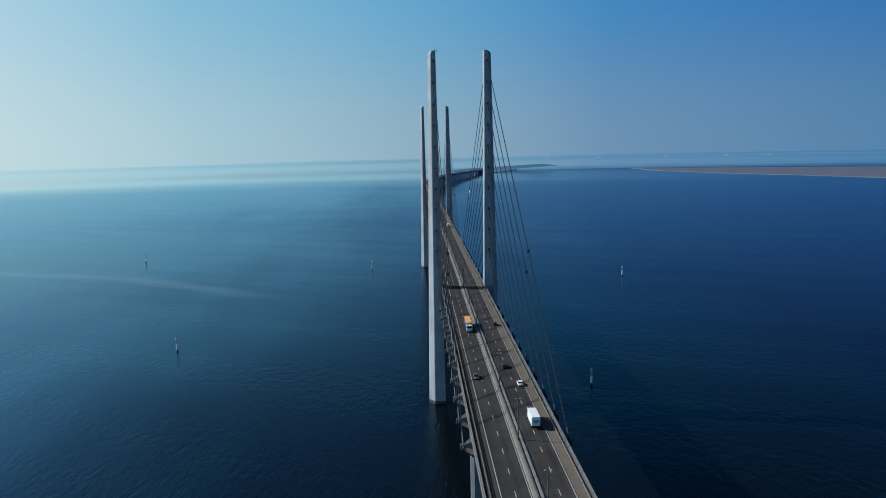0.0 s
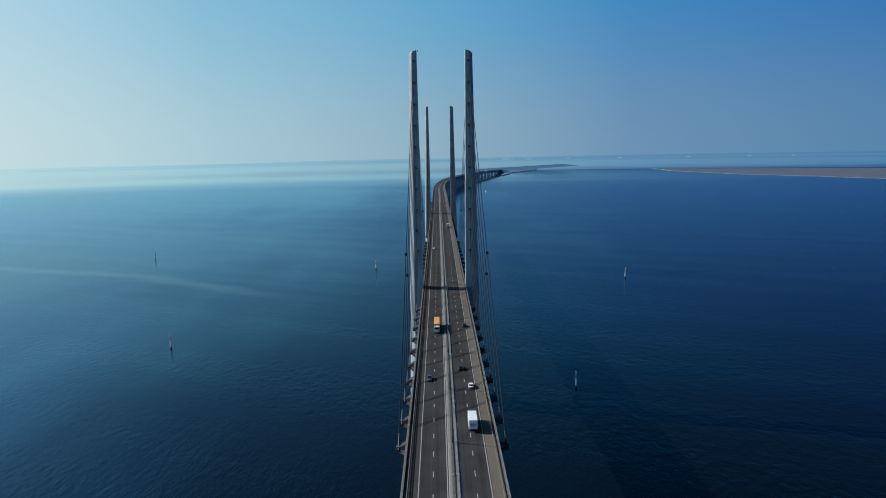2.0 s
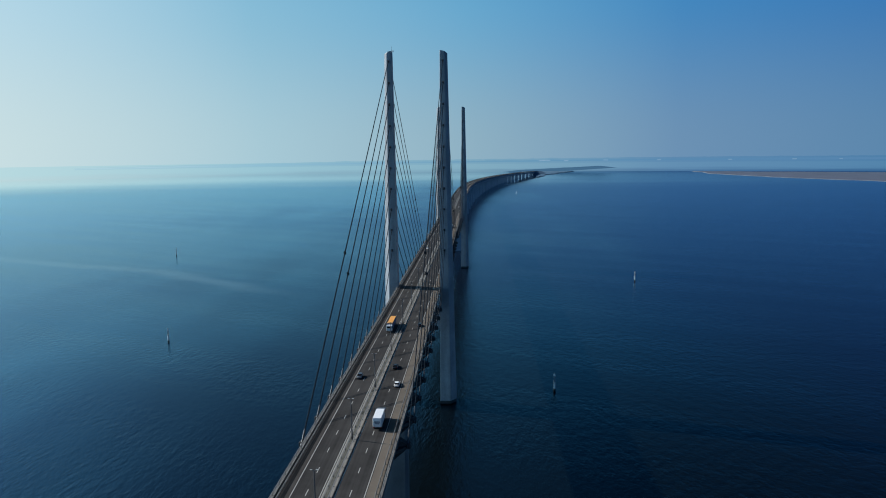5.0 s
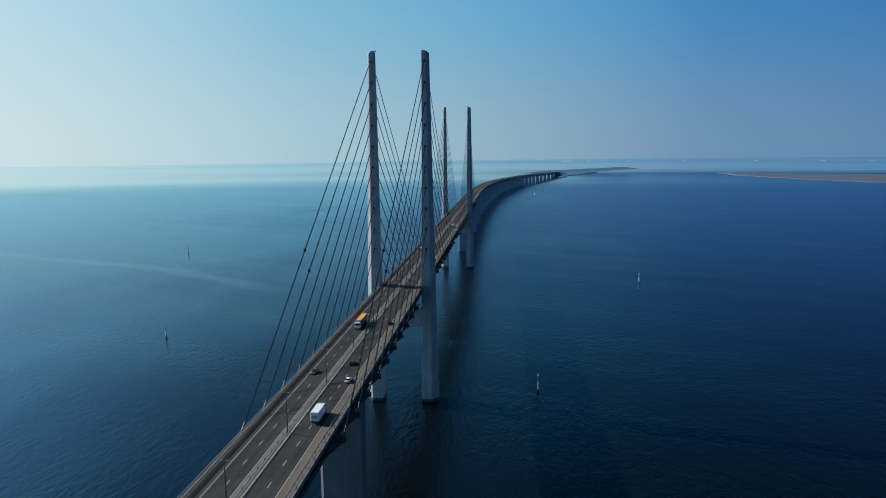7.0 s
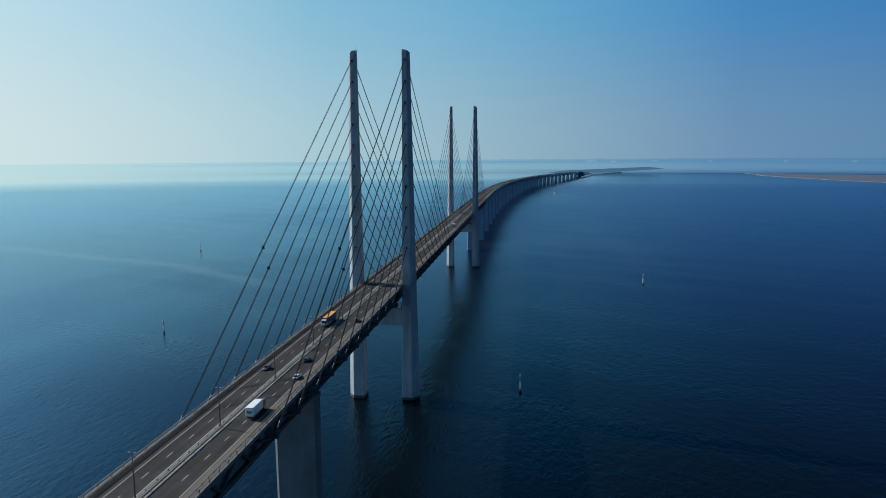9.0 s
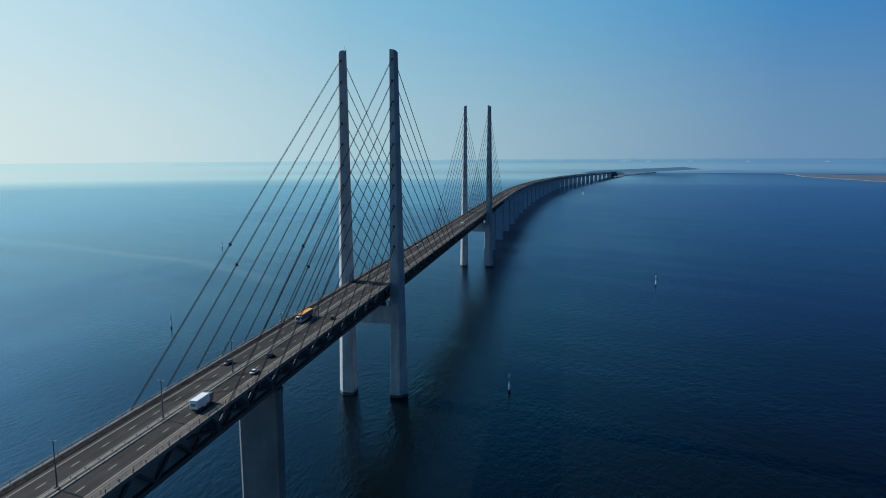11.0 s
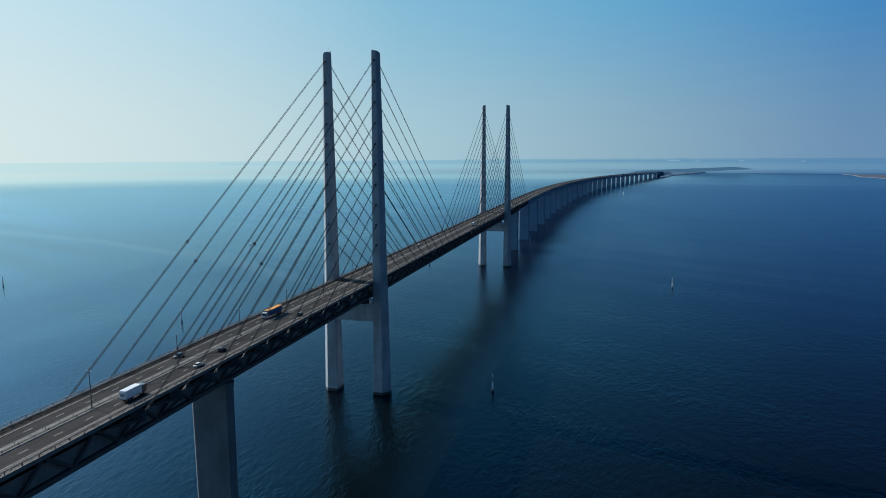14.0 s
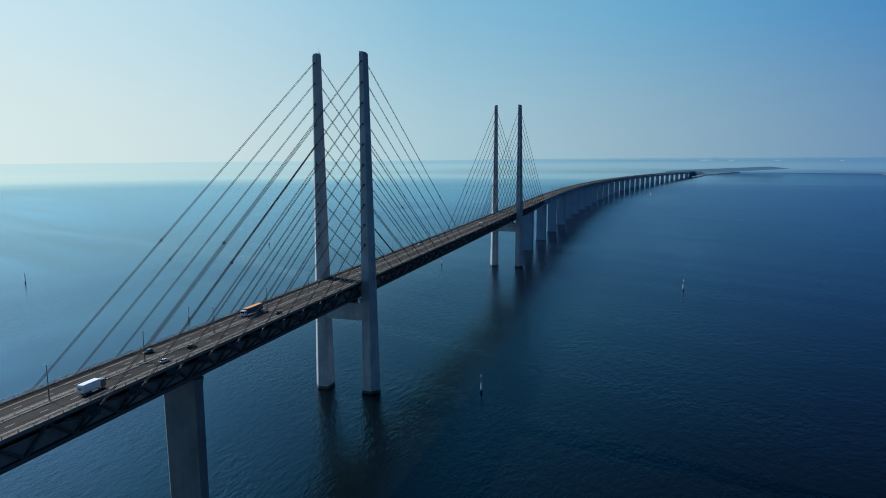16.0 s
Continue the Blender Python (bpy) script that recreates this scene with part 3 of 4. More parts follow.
# ---------------------------------------------------------------- stays
def reach(pylon_y, way, k):
    """How far along the bridge the foot of the k-th stay lies from its pylon; the main span's stays reach a little further."""
    inward = way == (1 if pylon_y == NEAR else -1)
    return way * ((STAY_SPAN if inward else STAY_FIRST) - (18.7 if inward else STAY_STEP) * k)


def stay(pylon_y, side, way, k):
    """One stay: two parallel strands from a bracket beside the road up to the pylon."""
    z1 = STAY_TOP - STAY_DROP * k
    depth = leg_depth(z1) / 2
    foot = Vector((side * 15.0, pylon_y + reach(pylon_y, way, k), STAY_FOOT))
    head = Vector((side * 15.15, pylon_y + way * (depth + 0.1), z1))
    st = thing("stay_cable", "pair of dark parallel stay cables between road bracket and pylon", "stay cable", "stay cables of the bridge")
    st.location = foot
    d = head - foot
    u = d.normalized()
    v = Vector((0, -u.z, u.y)) * 0.32
    for e in (1, -1):
        part("strand", tube(bmesh.new(), v * e, d + v * e, 0.125, 0.125, 6), CABLE, st)
        part("sleeve", tube(bmesh.new(), v * e - u * 1.2, v * e + u * 4.2, 0.25, 0.19, 8), SLEEVE, st, "grey steel anchor sleeve")
    if k in (0, 1):
        c = u * (d.length * (0.334 if k == 0 else 0.294))
        part("damper", beam(bmesh.new(), c - v * 1.9, c + v * 1.9, 0.45, 0.9, (1, 0, 0)), CABLE, st, "dark damper clamp")
    return st


for py in (NEAR, FAR):
    for side in (-1, 1):
        for way in (-1, 1):
            for k in range(10):
                stay(py, side, way, k)

# ---------------------------------------------------------------- girder and road
Y0, Y1, Y2 = -120.0, 1015.0, 4420.0
LONG = stations(Y0, Y1, 400)
APP = stations(Y1, Y2, 35)

PROFILES = {
    "slab": ((-12.6, -0.05), (12.6, -0.05), (12.6, -0.75), (9.6, -1.5), (-9.6, -1.5), (-12.6, -0.75)),
    "lane_l": ((-8.9, 0.0), (-1.35, 0.0), (-1.35, -0.04), (-8.9, -0.04)),
    "lane_r": ((1.35, 0.0), (8.9, 0.0), (8.9, -0.04), (1.35, -0.04)),
    "shoulder_l": ((-12.1, 0.0), (-8.905, 0.0), (-8.905, -0.04), (-12.1, -0.04)),
    "shoulder_r": ((8.905, 0.0), (12.1, 0.0), (12.1, -0.04), (8.905, -0.04)),
    "median": ((-0.495, 0.06), (0.495, 0.06), (0.495, -0.04), (-0.495, -0.04)),
    "median_l": ((-1.345, 0.0), (-1.2, 0.12), (-0.6, 0.12), (-0.5, 0.06), (-0.5, -0.04), (-1.345, -0.04)),
    "median_r": ((1.345, 0.0), (1.2, 0.12), (0.6, 0.12), (0.5, 0.06), (0.5, -0.04), (1.345, -0.04)),
    "kerb_l": ((-12.75, -0.8), (-12.75, 0.35), (-12.15, 0.35), (-12.11, -0.04), (-12.11, -0.8)),
    "kerb_r": ((12.75, -0.8), (12.75, 0.35), (12.15, 0.35), (12.11, -0.04), (12.11, -0.8)),
    "top_chord_l": ((-9.9, -1.5), (-8.7, -1.5), (-8.5, -2.6), (-9.7, -2.6)),
    "top_chord_r": ((9.9, -1.5), (8.7, -1.5), (8.5, -2.6), (9.7, -2.6)),
    "low_chord_l": ((-8.2, -10.0), (-6.9, -10.0), (-6.9, -11.4), (-8.2, -11.4)),
    "low_chord_r": ((8.2, -10.0), (6.9, -10.0), (6.9, -11.4), (8.2, -11.4)),
    "lower_deck": ((-6.45, -10.5), (6.45, -10.5), (6.45, -11.2), (-6.45, -11.2)),
    # walls made taller than the open truss has, to hide the sunlit floor
    "lower_wall_l": ((-6.88, -5.0), (-6.66, -5.0), (-6.46, -10.4), (-6.46, -11.25), (-6.88, -11.25)),
    "lower_wall_r": ((6.88, -5.0), (6.66, -5.0), (6.46, -10.4), (6.46, -11.25), (6.88, -11.25)),
    "line_a": ((-8.7, 0.006), (-8.5, 0.006), (-8.5, 0.001), (-8.7, 0.001)),
    "line_b": ((-1.82, 0.006), (-1.62, 0.006), (-1.62, 0.001), (-1.82, 0.001)),
    "line_c": ((1.62, 0.006), (1.82, 0.006), (1.82, 0.001), (1.62, 0.001)),
    "line_d": ((8.5, 0.006), (8.7, 0.006), (8.7, 0.001), (8.5, 0.001)),
}
PIECES = (("road_slab", "slab", UNDERSIDE, ""), ("carriageway", "lane_l", ASPHALT, "dark asphalt carriageway"), ("carriageway", "lane_r", ASPHALT, "dark asphalt carriageway"),
          ("hard_shoulder", "shoulder_l", SHOULDER_SHADED, "hard shoulder with the railing's shade painted in"), ("hard_shoulder", "shoulder_r", SHOULDER, "tan hard shoulder"), ("median_strip", "median", MEDIAN_DARK, "dark gravel strip"), ("median_kerb", "median_l", MEDIAN, "pale median kerb"), ("median_kerb", "median_r", MEDIAN, "pale median kerb"),
          ("edge_beam", "kerb_l", EDGE, ""), ("edge_beam", "kerb_r", EDGE, ""), ("top_chord", "top_chord_l", STEEL, ""), ("top_chord", "top_chord_r", STEEL, ""),
          ("bottom_chord", "low_chord_l", STEEL, ""), ("bottom_chord", "low_chord_r", STEEL, ""), ("lower_deck", "lower_deck", LOWER, ""), ("parapet", "lower_wall_l", RAISED_WALL, "dull steel wall of the lower deck, raised to close the open truss"), ("parapet", "lower_wall_r", RAISED_WALL, "dull steel wall of the lower deck, raised to close the open truss"),
          ("edge_line", "line_a", PAINT, "white painted line"), ("edge_line", "line_b", PAINT, "white painted line"), ("edge_line", "line_c", PAINT, "white painted line"), ("edge_line", "line_d", PAINT, "white painted line"))

main_girder = thing("bridge_girder", "dark steel truss girder that carries a four-lane motorway", "bridge", kind="structure")
approach = thing("approach_bridge", "long curving approach bridge on a row of piers", "bridge", kind="structure")
for name, key, mat, label in PIECES:
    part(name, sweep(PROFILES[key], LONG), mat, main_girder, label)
    part(name, sweep(PROFILES[key], APP), HAZY_APPROACH_STEEL if mat in (STEEL, LOWER, UNDERSIDE, RAISED_WALL) else mat, approach, label)


def truss_panel(bm, y, side, step, only=None):
    """Two diagonals of one bay between upper and lower chord."""
    top0, low, top1 = at(y, side * 9.1, -2.2), at(y + step * 0.62, side * 7.5, -10.4), at(y + step, side * 9.1, -2.2)
    if only in (None, 0):
        beam(bm, top0, low, 0.75, 0.9)
    if only in (None, 1):
        beam(bm, low, top1, 0.75, 0.9)
    return bm


for y in stations(Y0, Y1, STAY_STEP)[:-1]:
    step = (Y1 - Y0) / round((Y1 - Y0) / STAY_STEP)
    for side in (-1, 1):
        for h in (0, 1):
            part("truss_diagonal", truss_panel(bmesh.new(), y, side, step, h), STEEL, main_girder)
    part("cross_girder", beam(bmesh.new(), at(y, -8.9, -2.0), at(y, 8.9, -2.0), 0.5, 0.9), UNDERSIDE, main_girder)
rest = bmesh.new()
for y in stations(Y1, Y2, 20)[:-1]:
    for side in (-1, 1):
        truss_panel(rest, y, side, 20)
tagged(part("truss_diagonals", rest, HAZY_APPROACH_STEEL, approach), kind="stuff")

bank = bmesh.new()
rows = []
for y in stations(4240, 4500, 26):
    t = min(1.0, max(0.0, (y - 4240) / 120))
    top = (line_z(y) - 1.7) * t * t * (3 - 2 * t) + 1.0
    foot = 14 + 2.6 * top
    rows.append([bank.verts.new(at(y, o, z - line_z(y))) for o, z in ((-foot, -1), (-14, top), (14, top), (foot, -1))])
for a, b in zip(rows, rows[1:]):
    for i in range(4):
        bank.faces.new((a[i], a[(i + 1) % 4], b[(i + 1) % 4], b[i]))
bank.faces.new(rows[0])
bank.faces.new(rows[-1][::-1])
bmesh.ops.recalc_face_normals(bank, faces=bank.faces[:])
part("embankment", bank, HAZY_SCRUB, approach, "low grass embankment where the bridge lands")

# brackets that hold the feet of the stays
def bracket(y, side, way):
    bm = bmesh.new()
    tip = Vector((side * 15.3, y, STAY_FOOT + line_z(y) - 69.5 + 0.1))
    root = Vector((side * 12.2, y, tip.z + 1.1))
    # tapering arm
    lo = [bm.verts.new(p) for p in (root + Vector((0, -1.7, -2.3)), root + Vector((0, 1.7, -2.3)), root + Vector((0, 1.7, 0.45)), root + Vector((0, -1.7, 0.45)))]
    hi = [bm.verts.new(p) for p in (tip + Vector((0, -0.55, -1.2)), tip + Vector((0, 0.55, -1.2)), tip + Vector((0, 0.55, 0.0)), tip + Vector((0, -0.55, 0.0)))]
    for i in range(4):
        bm.faces.new((lo[i], lo[(i + 1) % 4], hi[(i + 1) % 4], hi[i]))
    bm.faces.new(lo[::-1])
    bm.faces.new(hi)
    bmesh.ops.recalc_face_normals(bm, faces=bm.faces[:])
    br = part("bracket", bm, STEEL, main_girder, "dark steel cable bracket")
    part("anchor_block", bevelled(tip.x - 0.45, y - 0.75, tip.z - 1.35, tip.x + 0.45, y + 0.75, tip.z + 0.2, 0.12, 1), STEEL, br, "dark steel anchor block")
    part("strut", beam(bmesh.new(), tip + Vector((-side * 0.5, 0, -0.9)), (side * 9.4, y + way * 7.0, 66.0), 0.8, 0.9), STEEL, br)
    part("tie", beam(bmesh.new(), tip + Vector((-side * 0.6, 0, -1.1)), (side * 8.3, y, 60.2), 0.6, 0.7), STEEL, br)
    return br


for py in (NEAR, FAR):
    for side in (-1, 1):
        for way in (-1, 1):
            for k in range(10):
                bracket(py + reach(py, way, k), side, way)

# lane dashes
bm = box(bmesh.new(), -0.1, -1.5, 0.001, 0.1, 1.5, 0.007)
dash_mesh = bpy.data.meshes.new("lane_dash")
bm.to_mesh(dash_mesh)
bm.free()
dash_mesh.materials.append(PAINT)
far_dashes = bmesh.new()
y = -100.8
while y < 1700:
    for off in (-5.15, 5.15):
        if 120 < y < Y1:
            share("lane_dash", dash_mesh, main_girder, Matrix.Translation(at(y, off, 0)))
        else:
            p = at(y, off, 0)
            box(far_dashes, p.x - 0.11, p.y - 1.5, p.z + 0.001, p.x + 0.11, p.y + 1.5, p.z + 0.007)
    y += 11.32
tagged(part("lane_dashes", far_dashes, PAINT, approach), kind="stuff")

# ---------------------------------------------------------------- barriers
def rail_run(name, label, off, rails, post_h, step, parts_from, parts_to, post_mat=GALV):
    """A barrier along the road: rails that run through, posts at even steps."""
    run = thing(name, label, "barrier", "barriers along the road", "structure")
    for dz, w, h in rails:
        prof = ((off - w / 2, dz - h / 2), (off + w / 2, dz - h / 2), (off + w / 2, dz + h / 2), (off - w / 2, dz + h / 2))
        part("rail", sweep(prof, stations(Y0, Y1, 400) + APP[1:]), GALV, run)
    bm = box(bmesh.new(), -0.09, -0.11, 0, 0.09, 0.11, post_h)
    pm = bpy.data.meshes.new("post")
    bm.to_mesh(pm)
    bm.free()
    pm.materials.append(post_mat)
    restp = bmesh.new()
    y = Y0 + 1
    while y < 2400:
        p = at(y, off, 0)
        if parts_from < y < parts_to:
            share("post", pm, run, Matrix.Translation(p))
        else:
            box(restp, p.x - 0.09, p.y - 0.11, p.z, p.x + 0.09, p.y + 0.11, p.z + post_h)
        y += step
    tagged(part("posts", restp, post_mat, run), kind="stuff")
    return run


for s in (-1, 1):
    rail_run("edge_railing", "galvanised steel railing along the bridge's edge", s * 12.45, ((1.3, 0.14, 0.11), (0.95, 0.08, 0.09), (0.62, 0.08, 0.09)), 1.32, 5.0, 120, 640)
    rail_run("crash_barrier", "galvanised steel crash barrier beside the hard shoulder", s * 11.2, ((0.85, 0.12, 0.16), (0.5, 0.1, 0.2)), 0.9, 3.0, 120, 640)
    rail_run("median_barrier", "galvanised steel crash barrier on the median strip", s * 0.62, ((0.72, 0.26, 0.12),), 0.66, 5.0, 120, 640)

# ---------------------------------------------------------------- lamp posts
def lamp_post():
    lp = thing("street_lamp", "tall slim steel street lamp with two short arms on the median", "street lamp", "street lamps on the median")
    part("base", bevelled(-0.22, -0.22, 0, 0.22, 0.22, 0.9, 0.04, 1), POLE, lp)
    part("pole", tube(bmesh.new(), (0, 0, 0.5), (0, 0, 11.6), 0.19, 0.11, 8), POLE, lp)
    for s in (-1, 1):
        arm = part("arm", tube(bmesh.new(), (0, 0, 11.45), (s * 0.6, 0, 11.7), 0.06, 0.05, 6), POLE, lp)
        part("lamp_head", bevelled(s * 0.62 - 0.26, -0.14, 11.64, s * 0.62 + 0.26, 0.14, 11.79, 0.06, 1), LAMP, arm, "pale flat lamp head")
    return lp


first = lamp_post()
first.location = at(177.6, 0, 0.1)
for i in list(range(-6, 0)) + list(range(1, 52)):
    y = 177.6 + 41.6 * i
    copy_thing(first, Matrix.Translation(at(y, 0, 0.1)))

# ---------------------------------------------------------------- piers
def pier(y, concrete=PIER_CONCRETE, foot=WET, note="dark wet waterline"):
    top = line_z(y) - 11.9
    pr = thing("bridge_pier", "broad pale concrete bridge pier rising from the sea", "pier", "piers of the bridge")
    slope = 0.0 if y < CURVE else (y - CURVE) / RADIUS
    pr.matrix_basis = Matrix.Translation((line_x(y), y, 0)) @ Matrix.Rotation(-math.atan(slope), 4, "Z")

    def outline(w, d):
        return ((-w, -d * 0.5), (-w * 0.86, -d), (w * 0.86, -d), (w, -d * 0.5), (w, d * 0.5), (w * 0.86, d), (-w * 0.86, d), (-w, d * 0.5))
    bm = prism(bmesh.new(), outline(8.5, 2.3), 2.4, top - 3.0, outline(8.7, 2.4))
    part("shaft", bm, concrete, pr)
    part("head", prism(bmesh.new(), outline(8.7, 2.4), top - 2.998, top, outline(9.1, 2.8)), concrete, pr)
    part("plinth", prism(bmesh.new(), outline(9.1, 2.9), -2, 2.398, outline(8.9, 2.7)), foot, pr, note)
    for s in (-1, 1):
        part("bearing", bevelled(s * 7.5 - 0.8, -0.9, top, s * 7.5 + 0.8, 0.9, top + 0.52, 0.06, 1), STEEL, pr)
    return pr


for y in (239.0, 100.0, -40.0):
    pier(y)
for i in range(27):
    pier(1012.0 + 123.0 * i, HAZY_APPROACH_CONCRETE, HAZY_APPROACH_CONCRETE, "")

# white housing beside the leg on the near cross beam
tagged(part("equipment_cover", bevelled(9.9, NEAR - 4.3, 56.0, 11.5, NEAR - 2.4, 58.9, 0.15, 2), WHITE_PAINT), "white equipment housing on the pylon's cross beam", "housing")

# ---------------------------------------------------------------- sea marks
def sea_mark(x, y, k):
    """A pile beacon: black foot, white body, grey mast with a cage on top."""
    mark = thing("navigation_beacon", "slim black and white pile beacon standing in the sea", "beacon", "sea marks round the bridge")
    mark.location = (x, y, 0)
    part("pile", tube(bmesh.new(), (0, 0, -3), (0, 0, 1.7), 0.8, 0.75, 12), BEACON_BLACK, mark, "black foot")
    part("body", tube(bmesh.new(), (0, 0, 1.7), (0, 0, 6.2), 0.58, 0.54, 12), WHITE_PAINT, mark, "white body")
    part("platform", tube(bmesh.new(), (0, 0, 6.2), (0, 0, 6.4), 0.85, 0.85, 12), BEACON_GREY, mark)
    cage = bmesh.new()
    for i in range(4):
        c, s = math.cos(math.pi / 4 + i * math.pi / 2), math.sin(math.pi / 4 + i * math.pi / 2)
        tube(cage, (0.5 * c, 0.5 * s, 6.4), (0.34 * c, 0.34 * s, 10.0), 0.09, 0.07, 5)
    for z in (7.3, 8.3, 9.2):
        r = 0.5 - (z - 6.4) * 0.045
        for i in range(4):
            a0, a1 = math.pi / 4 + i * math.pi / 2, math.pi / 4 + (i + 1) * math.pi / 2
            tube(cage, (r * math.cos(a0), r * math.sin(a0), z), (r * math.cos(a1), r * math.sin(a1), z + 0.4), 0.06, 0.06, 5)
    part("mast", cage, BEACON_GREY, mark)
    top = part("top_mark", tube(bmesh.new(), (0, 0, 10.0), (0, 0, 11.0), 0.52, 0.45, 10), WHITE_PAINT, mark, "pale top mark")
    part("lantern", tube(bmesh.new(), (0, 0, 11.0), (0, 0, 11.7), 0.22, 0.18, 8), LAMP, top)
    return mark


for k, (x, y) in enumerate(((211, 764.5), (81.3, 407.0), (-212, 510.5), (-412, 965), (-84, 851), (-502, 599))):
    sea_mark(x, y, k)

# ---------------------------------------------------------------- sailing boat
boat = thing("sailing_boat", "small white sailing boat on the open water", "boat")
boat.location = (165, 2400, 0)
boat.rotation_euler = (0, 0.22, 0)
boat.scale = (0.65, 0.65, 0.65)
hull = bmesh.new()
rows = []
for i in range(9):
    t = i / 8
    w = 1.6 * math.sin(math.pi * min(1, 0.15 + 0.85 * t)) ** 0.7 + 0.02
    yy = -5.5 + 11 * t
    rows.append([hull.verts.new(p) for p in ((-w, yy, 1.1 + 0.3 * t), (-w * 0.7, yy, 0.1), (0, yy, -0.4), (w * 0.7, yy, 0.1), (w, yy, 1.1 + 0.3 * t))])
for a, b in zip(rows, rows[1:]):
    for i in range(4):
        hull.faces.new((a[i], a[i + 1], b[i + 1], b[i]))
    hull.faces.new((a[4], a[0], b[0], b[4]))
bmesh.ops.recalc_face_normals(hull, faces=hull.faces[:])
part("hull", hull, WHITE_PAINT, boat)
part("mast", tube(bmesh.new(), (0, 0.6, 1.0), (0, 0.6, 14.5), 0.1, 0.06, 6), POLE, boat)


def sail(points):
    bm = bmesh.new()
    a = [bm.verts.new(p) for p in points]
    b = [bm.verts.new((p[0] + 0.05, p[1], p[2])) for p in points]
    bm.faces.new(a)
    bm.faces.new(b[::-1])
    for i in range(len(points)):
        j = (i + 1) % len(points)
        bm.faces.new((a[i], b[i], b[j], a[j]))
    bmesh.ops.recalc_face_normals(bm, faces=bm.faces[:])
    return bm


part("mainsail", sail(((0.1, 0.4, 2.2), (1.6, -4.6, 2.4), (0.9, -2.4, 8.0), (0.1, 0.4, 14.0))), SAIL, boat)
part("foresail", sail(((0.1, 5.2, 1.7), (1.2, 0.9, 2.0), (0.1, 0.9, 12.0))), SAIL, boat)

# ---------------------------------------------------------------- vehicles
def wheel(parent, x, y, r, w):
    s = 1 if x > 0 else -1
    tyre = part("tyre", tube(bmesh.new(), (x - w / 2, y, r), (x + w / 2, y, r), r, r, 16), RUBBER, parent)
    part("rim", tube(bmesh.new(), (x + s * w * 0.3, y, r), (x + s * (w / 2 + 0.02), y, r), r * 0.6, r * 0.55, 12), RIM, tyre)
    return tyre


def loft(rows, closed=True):
    """Skin between cross sections with the same number of points."""
    bm = bmesh.new()
    vs = [[bm.verts.new(p) for p in row] for row in rows]
    k = len(rows[0])
    for a, b in zip(vs, vs[1:]):
        for i in range(k):
            bm.faces.new((a[i], a[(i + 1) % k], b[(i + 1) % k], b[i]))
    bm.faces.new(vs[0][::-1])
    bm.faces.new(vs[-1])
    bmesh.ops.recalc_face_normals(bm, faces=bm.faces[:])
    return bm


def car(x, y, paint, label, estate=False, towards=False):
    """A saloon or estate of 4.5 m, nose to +y unless it comes towards us."""
    c = thing("car", label, "car", "cars on the bridge")
    c.matrix_basis = Matrix.Translation(at(y, x, 0.0)) @ Matrix.Rotation(math.pi if towards else 0, 4, "Z")

    def ring(yy, w, z0, z1):
        e = 0.16
        return ((-w + e, yy, z0), (w - e, yy, z0), (w, yy, z0 + e), (w, yy, z1 - e), (w - e, yy, z1), (-w + e, yy, z1), (-w, yy, z1 - e), (-w, yy, z0 + e))
    body = loft([ring(yy, w, z0, z1) for yy, w, z0, z1 in ((-2.25, 0.72, 0.42, 0.85), (-2.1, 0.84, 0.28, 0.95), (-1.2, 0.9, 0.24, 0.98), (0.6, 0.9, 0.24, 0.96), (1.7, 0.86, 0.26, 0.84), (2.15, 0.76, 0.3, 0.72), (2.25, 0.66, 0.4, 0.62))])
    b = part("body", body, paint, c, smooth=True)
    back = -2.0 if estate else -1.75
    part("windows", loft([((-w + .1, yy, 0.92), (w - .1, yy, 0.92), (w, yy, 0.95), (w * 0.88, yy, z1), (-w * 0.88, yy, z1), (-w, yy, 0.95)) for yy, w, z1 in ((back, 0.76, 1.0), (back + 0.5, 0.78, 1.34), (-0.2, 0.78, 1.38), (0.3, 0.78, 1.32), (1.15, 0.78, 0.97))]), GLASS, c, "dark windows")
    part("roof", bevelled(-0.62, back + 0.5, 1.36, 0.62, 0.25, 1.45, 0.04, 1), paint, c)
    for sx in (-1, 1):
        part("headlight", bevelled(sx * 0.55 - 0.18, 2.1, 0.55, sx * 0.55 + 0.18, 2.22, 0.7, 0.03, 1), LAMP, b)
        part("tail_light", bevelled(sx * 0.62 - 0.14, -2.27, 0.68, sx * 0.62 + 0.14, -2.1, 0.84, 0.03, 1), RED_GLASS, b)
        part("wing_mirror", bevelled(sx * 0.98 - 0.08, 0.75, 0.92, sx * 0.98 + 0.08, 0.9, 1.06, 0.03, 1), paint, b)
        for yy in (-1.35, 1.4):
            wheel(c, sx * 0.8, yy, 0.32, 0.2)
    return c


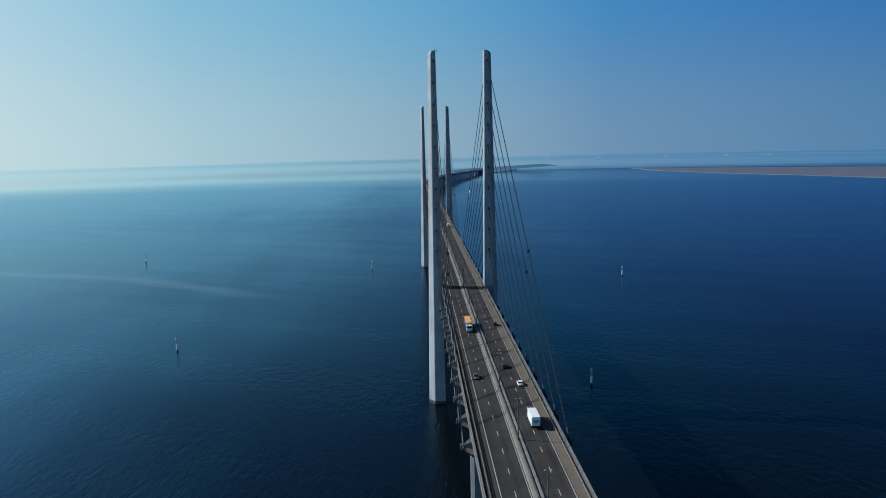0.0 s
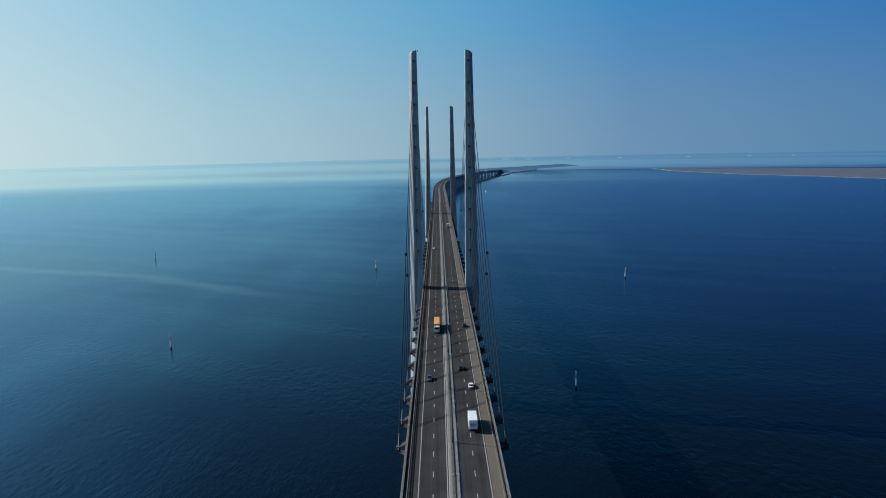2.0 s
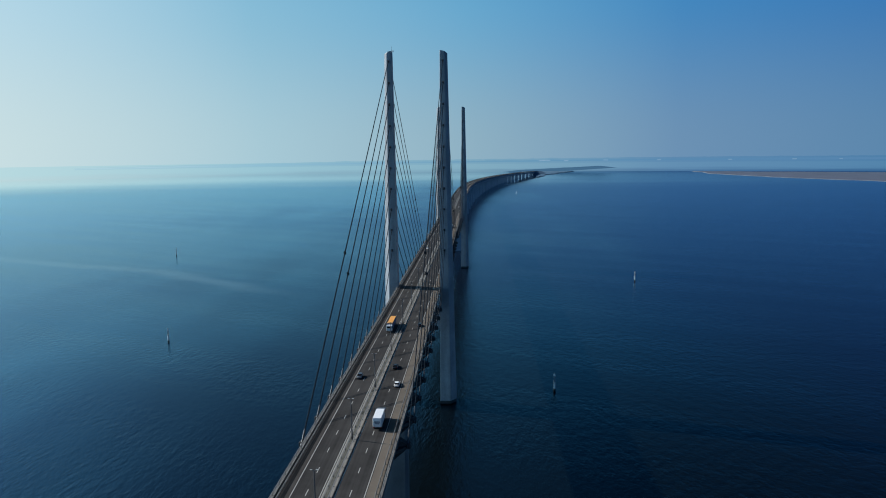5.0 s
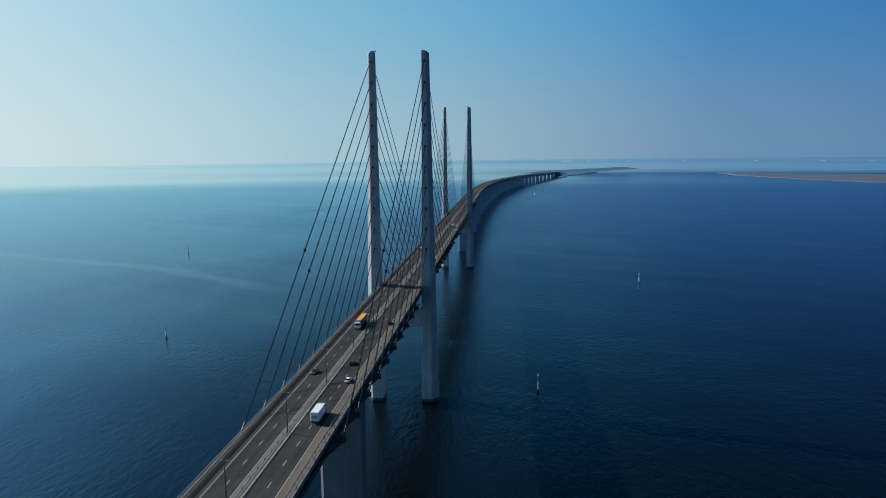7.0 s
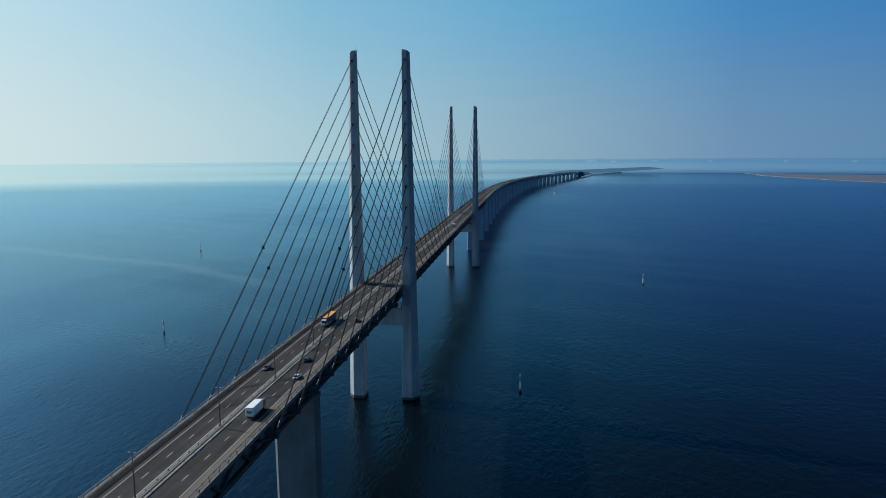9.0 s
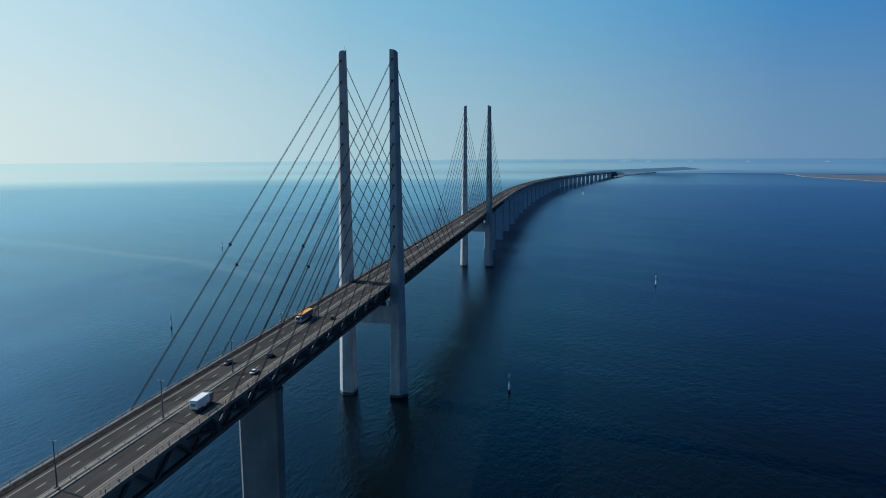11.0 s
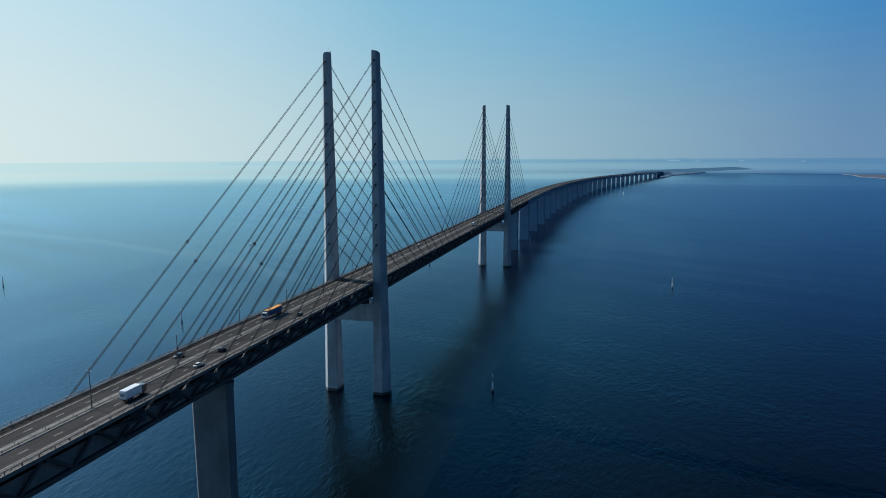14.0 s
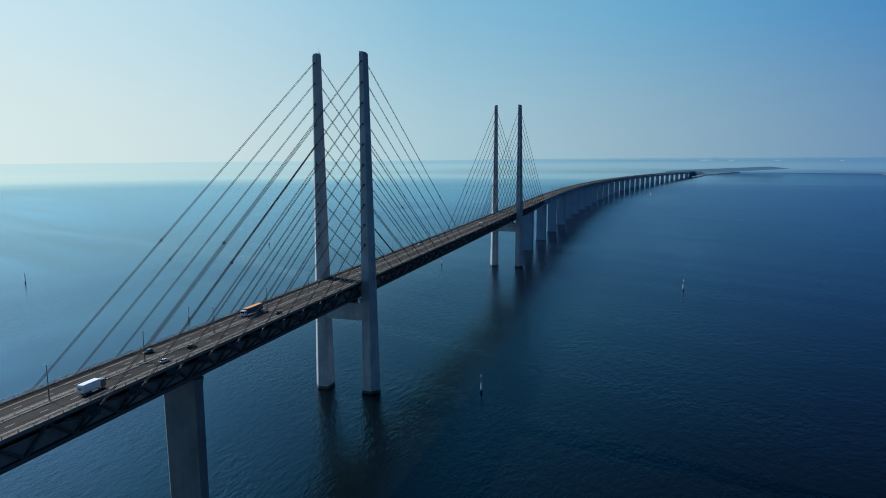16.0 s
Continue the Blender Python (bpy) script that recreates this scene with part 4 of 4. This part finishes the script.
def box_truck(x, y, box_mat, roof_mat, cab_mat, length, label, towards=False, bars=True):
    """A lorry: cab, cargo box with its own roof, chassis and wheels."""
    t = thing("truck", label, "truck", "trucks on the bridge")
    t.matrix_basis = Matrix.Translation(at(y, x, 0.0)) @ Matrix.Rotation(math.pi if towards else 0, 4, "Z")
    w = 1.24
    y0, y1 = -length / 2, length / 2 - 2.3
    part("chassis", box(bmesh.new(), -0.5, y0 + 0.3, 0.6, 0.5, length / 2 - 0.4, 1.02), BLACK_PAINT, t)
    crate = part("cargo_box", bevelled(-w, y0, 1.05, w, y1, 3.62, 0.05, 1), box_mat, t)
    part("box_roof", bevelled(-w + 0.03, y0 + 0.03, 3.625, w - 0.03, y1 - 0.03, 3.72, 0.03, 1), roof_mat, crate)
    part("rear_door", bevelled(-w + 0.12, y0 - 0.05, 1.2, w - 0.12, y0 - 0.005, 3.5, 0.02, 1), box_mat, crate)
    if bars:
        for zz, ww in ((2.55, 0.8), (2.25, 0.95), (1.95, 0.6)):
            part("lettering_bar", box(bmesh.new(), -ww, y0 - 0.06, zz, ww, y0 - 0.052, zz + 0.2), BAR_INK, crate)
    cab = part("cab", bevelled(-w + 0.02, y1 + 0.25, 0.75, w - 0.02, length / 2, 3.2, 0.18, 3), cab_mat, t)
    part("windscreen", bevelled(-w + 0.2, length / 2 - 0.06, 1.95, w - 0.2, length / 2 + 0.02, 2.85, 0.03, 1), GLASS, cab)
    for sx in (-1, 1):
        part("side_window", bevelled(sx * w - 0.03, y1 + 0.8, 2.0, sx * w + 0.005, length / 2 - 0.35, 2.75, 0.01, 1), GLASS, cab)
        part("headlight", bevelled(sx * 0.85 - 0.22, length / 2 - 0.05, 0.95, sx * 0.85 + 0.22, length / 2 + 0.03, 1.2, 0.02, 1), LAMP, cab)
        part("tail_light", bevelled(sx * 1.0 - 0.15, y0 + 0.2, 0.75, sx * 1.0 + 0.15, y0 + 0.32, 1.0, 0.02, 1), RED_GLASS, t)
        for yy in (y0 + 1.6, y0 + 2.9, length / 2 - 1.2):
            wheel(t, sx * 1.02, yy, 0.5, 0.3)
    return t


box_truck(6.0, 188.5, WHITE_PAINT, WHITE_PAINT, GREY_PAINT, 9.5, "white box truck with dark lettering on the rear doors")
box_truck(-4.4, 296.0, BLUE_TARP, ORANGE_TARP, WHITE_PAINT, 15.5, "long truck with blue sides and an orange roof", towards=True, bars=False)
car(7.2, 221.0, WHITE_PAINT, "white hatchback on the asphalt carriageway")
car(8.0, 300.0, BLACK_PAINT, "black saloon on the asphalt carriageway")
car(4.4, 240.0, BLACK_PAINT, "black estate car beside the median", estate=True)
car(-6.9, 229.0, GREY_PAINT, "dark grey saloon on the asphalt carriageway", towards=True)
car(-6.9, 545.0, WHITE_PAINT, "white estate car on the main span", estate=True, towards=True)
box_truck(6.6, 700.0, WHITE_PAINT, WHITE_PAINT, WHITE_PAINT, 8.0, "small white box truck on the main span")
car(6.8, 960.0, WHITE_PAINT, "white saloon beyond the far pylon")
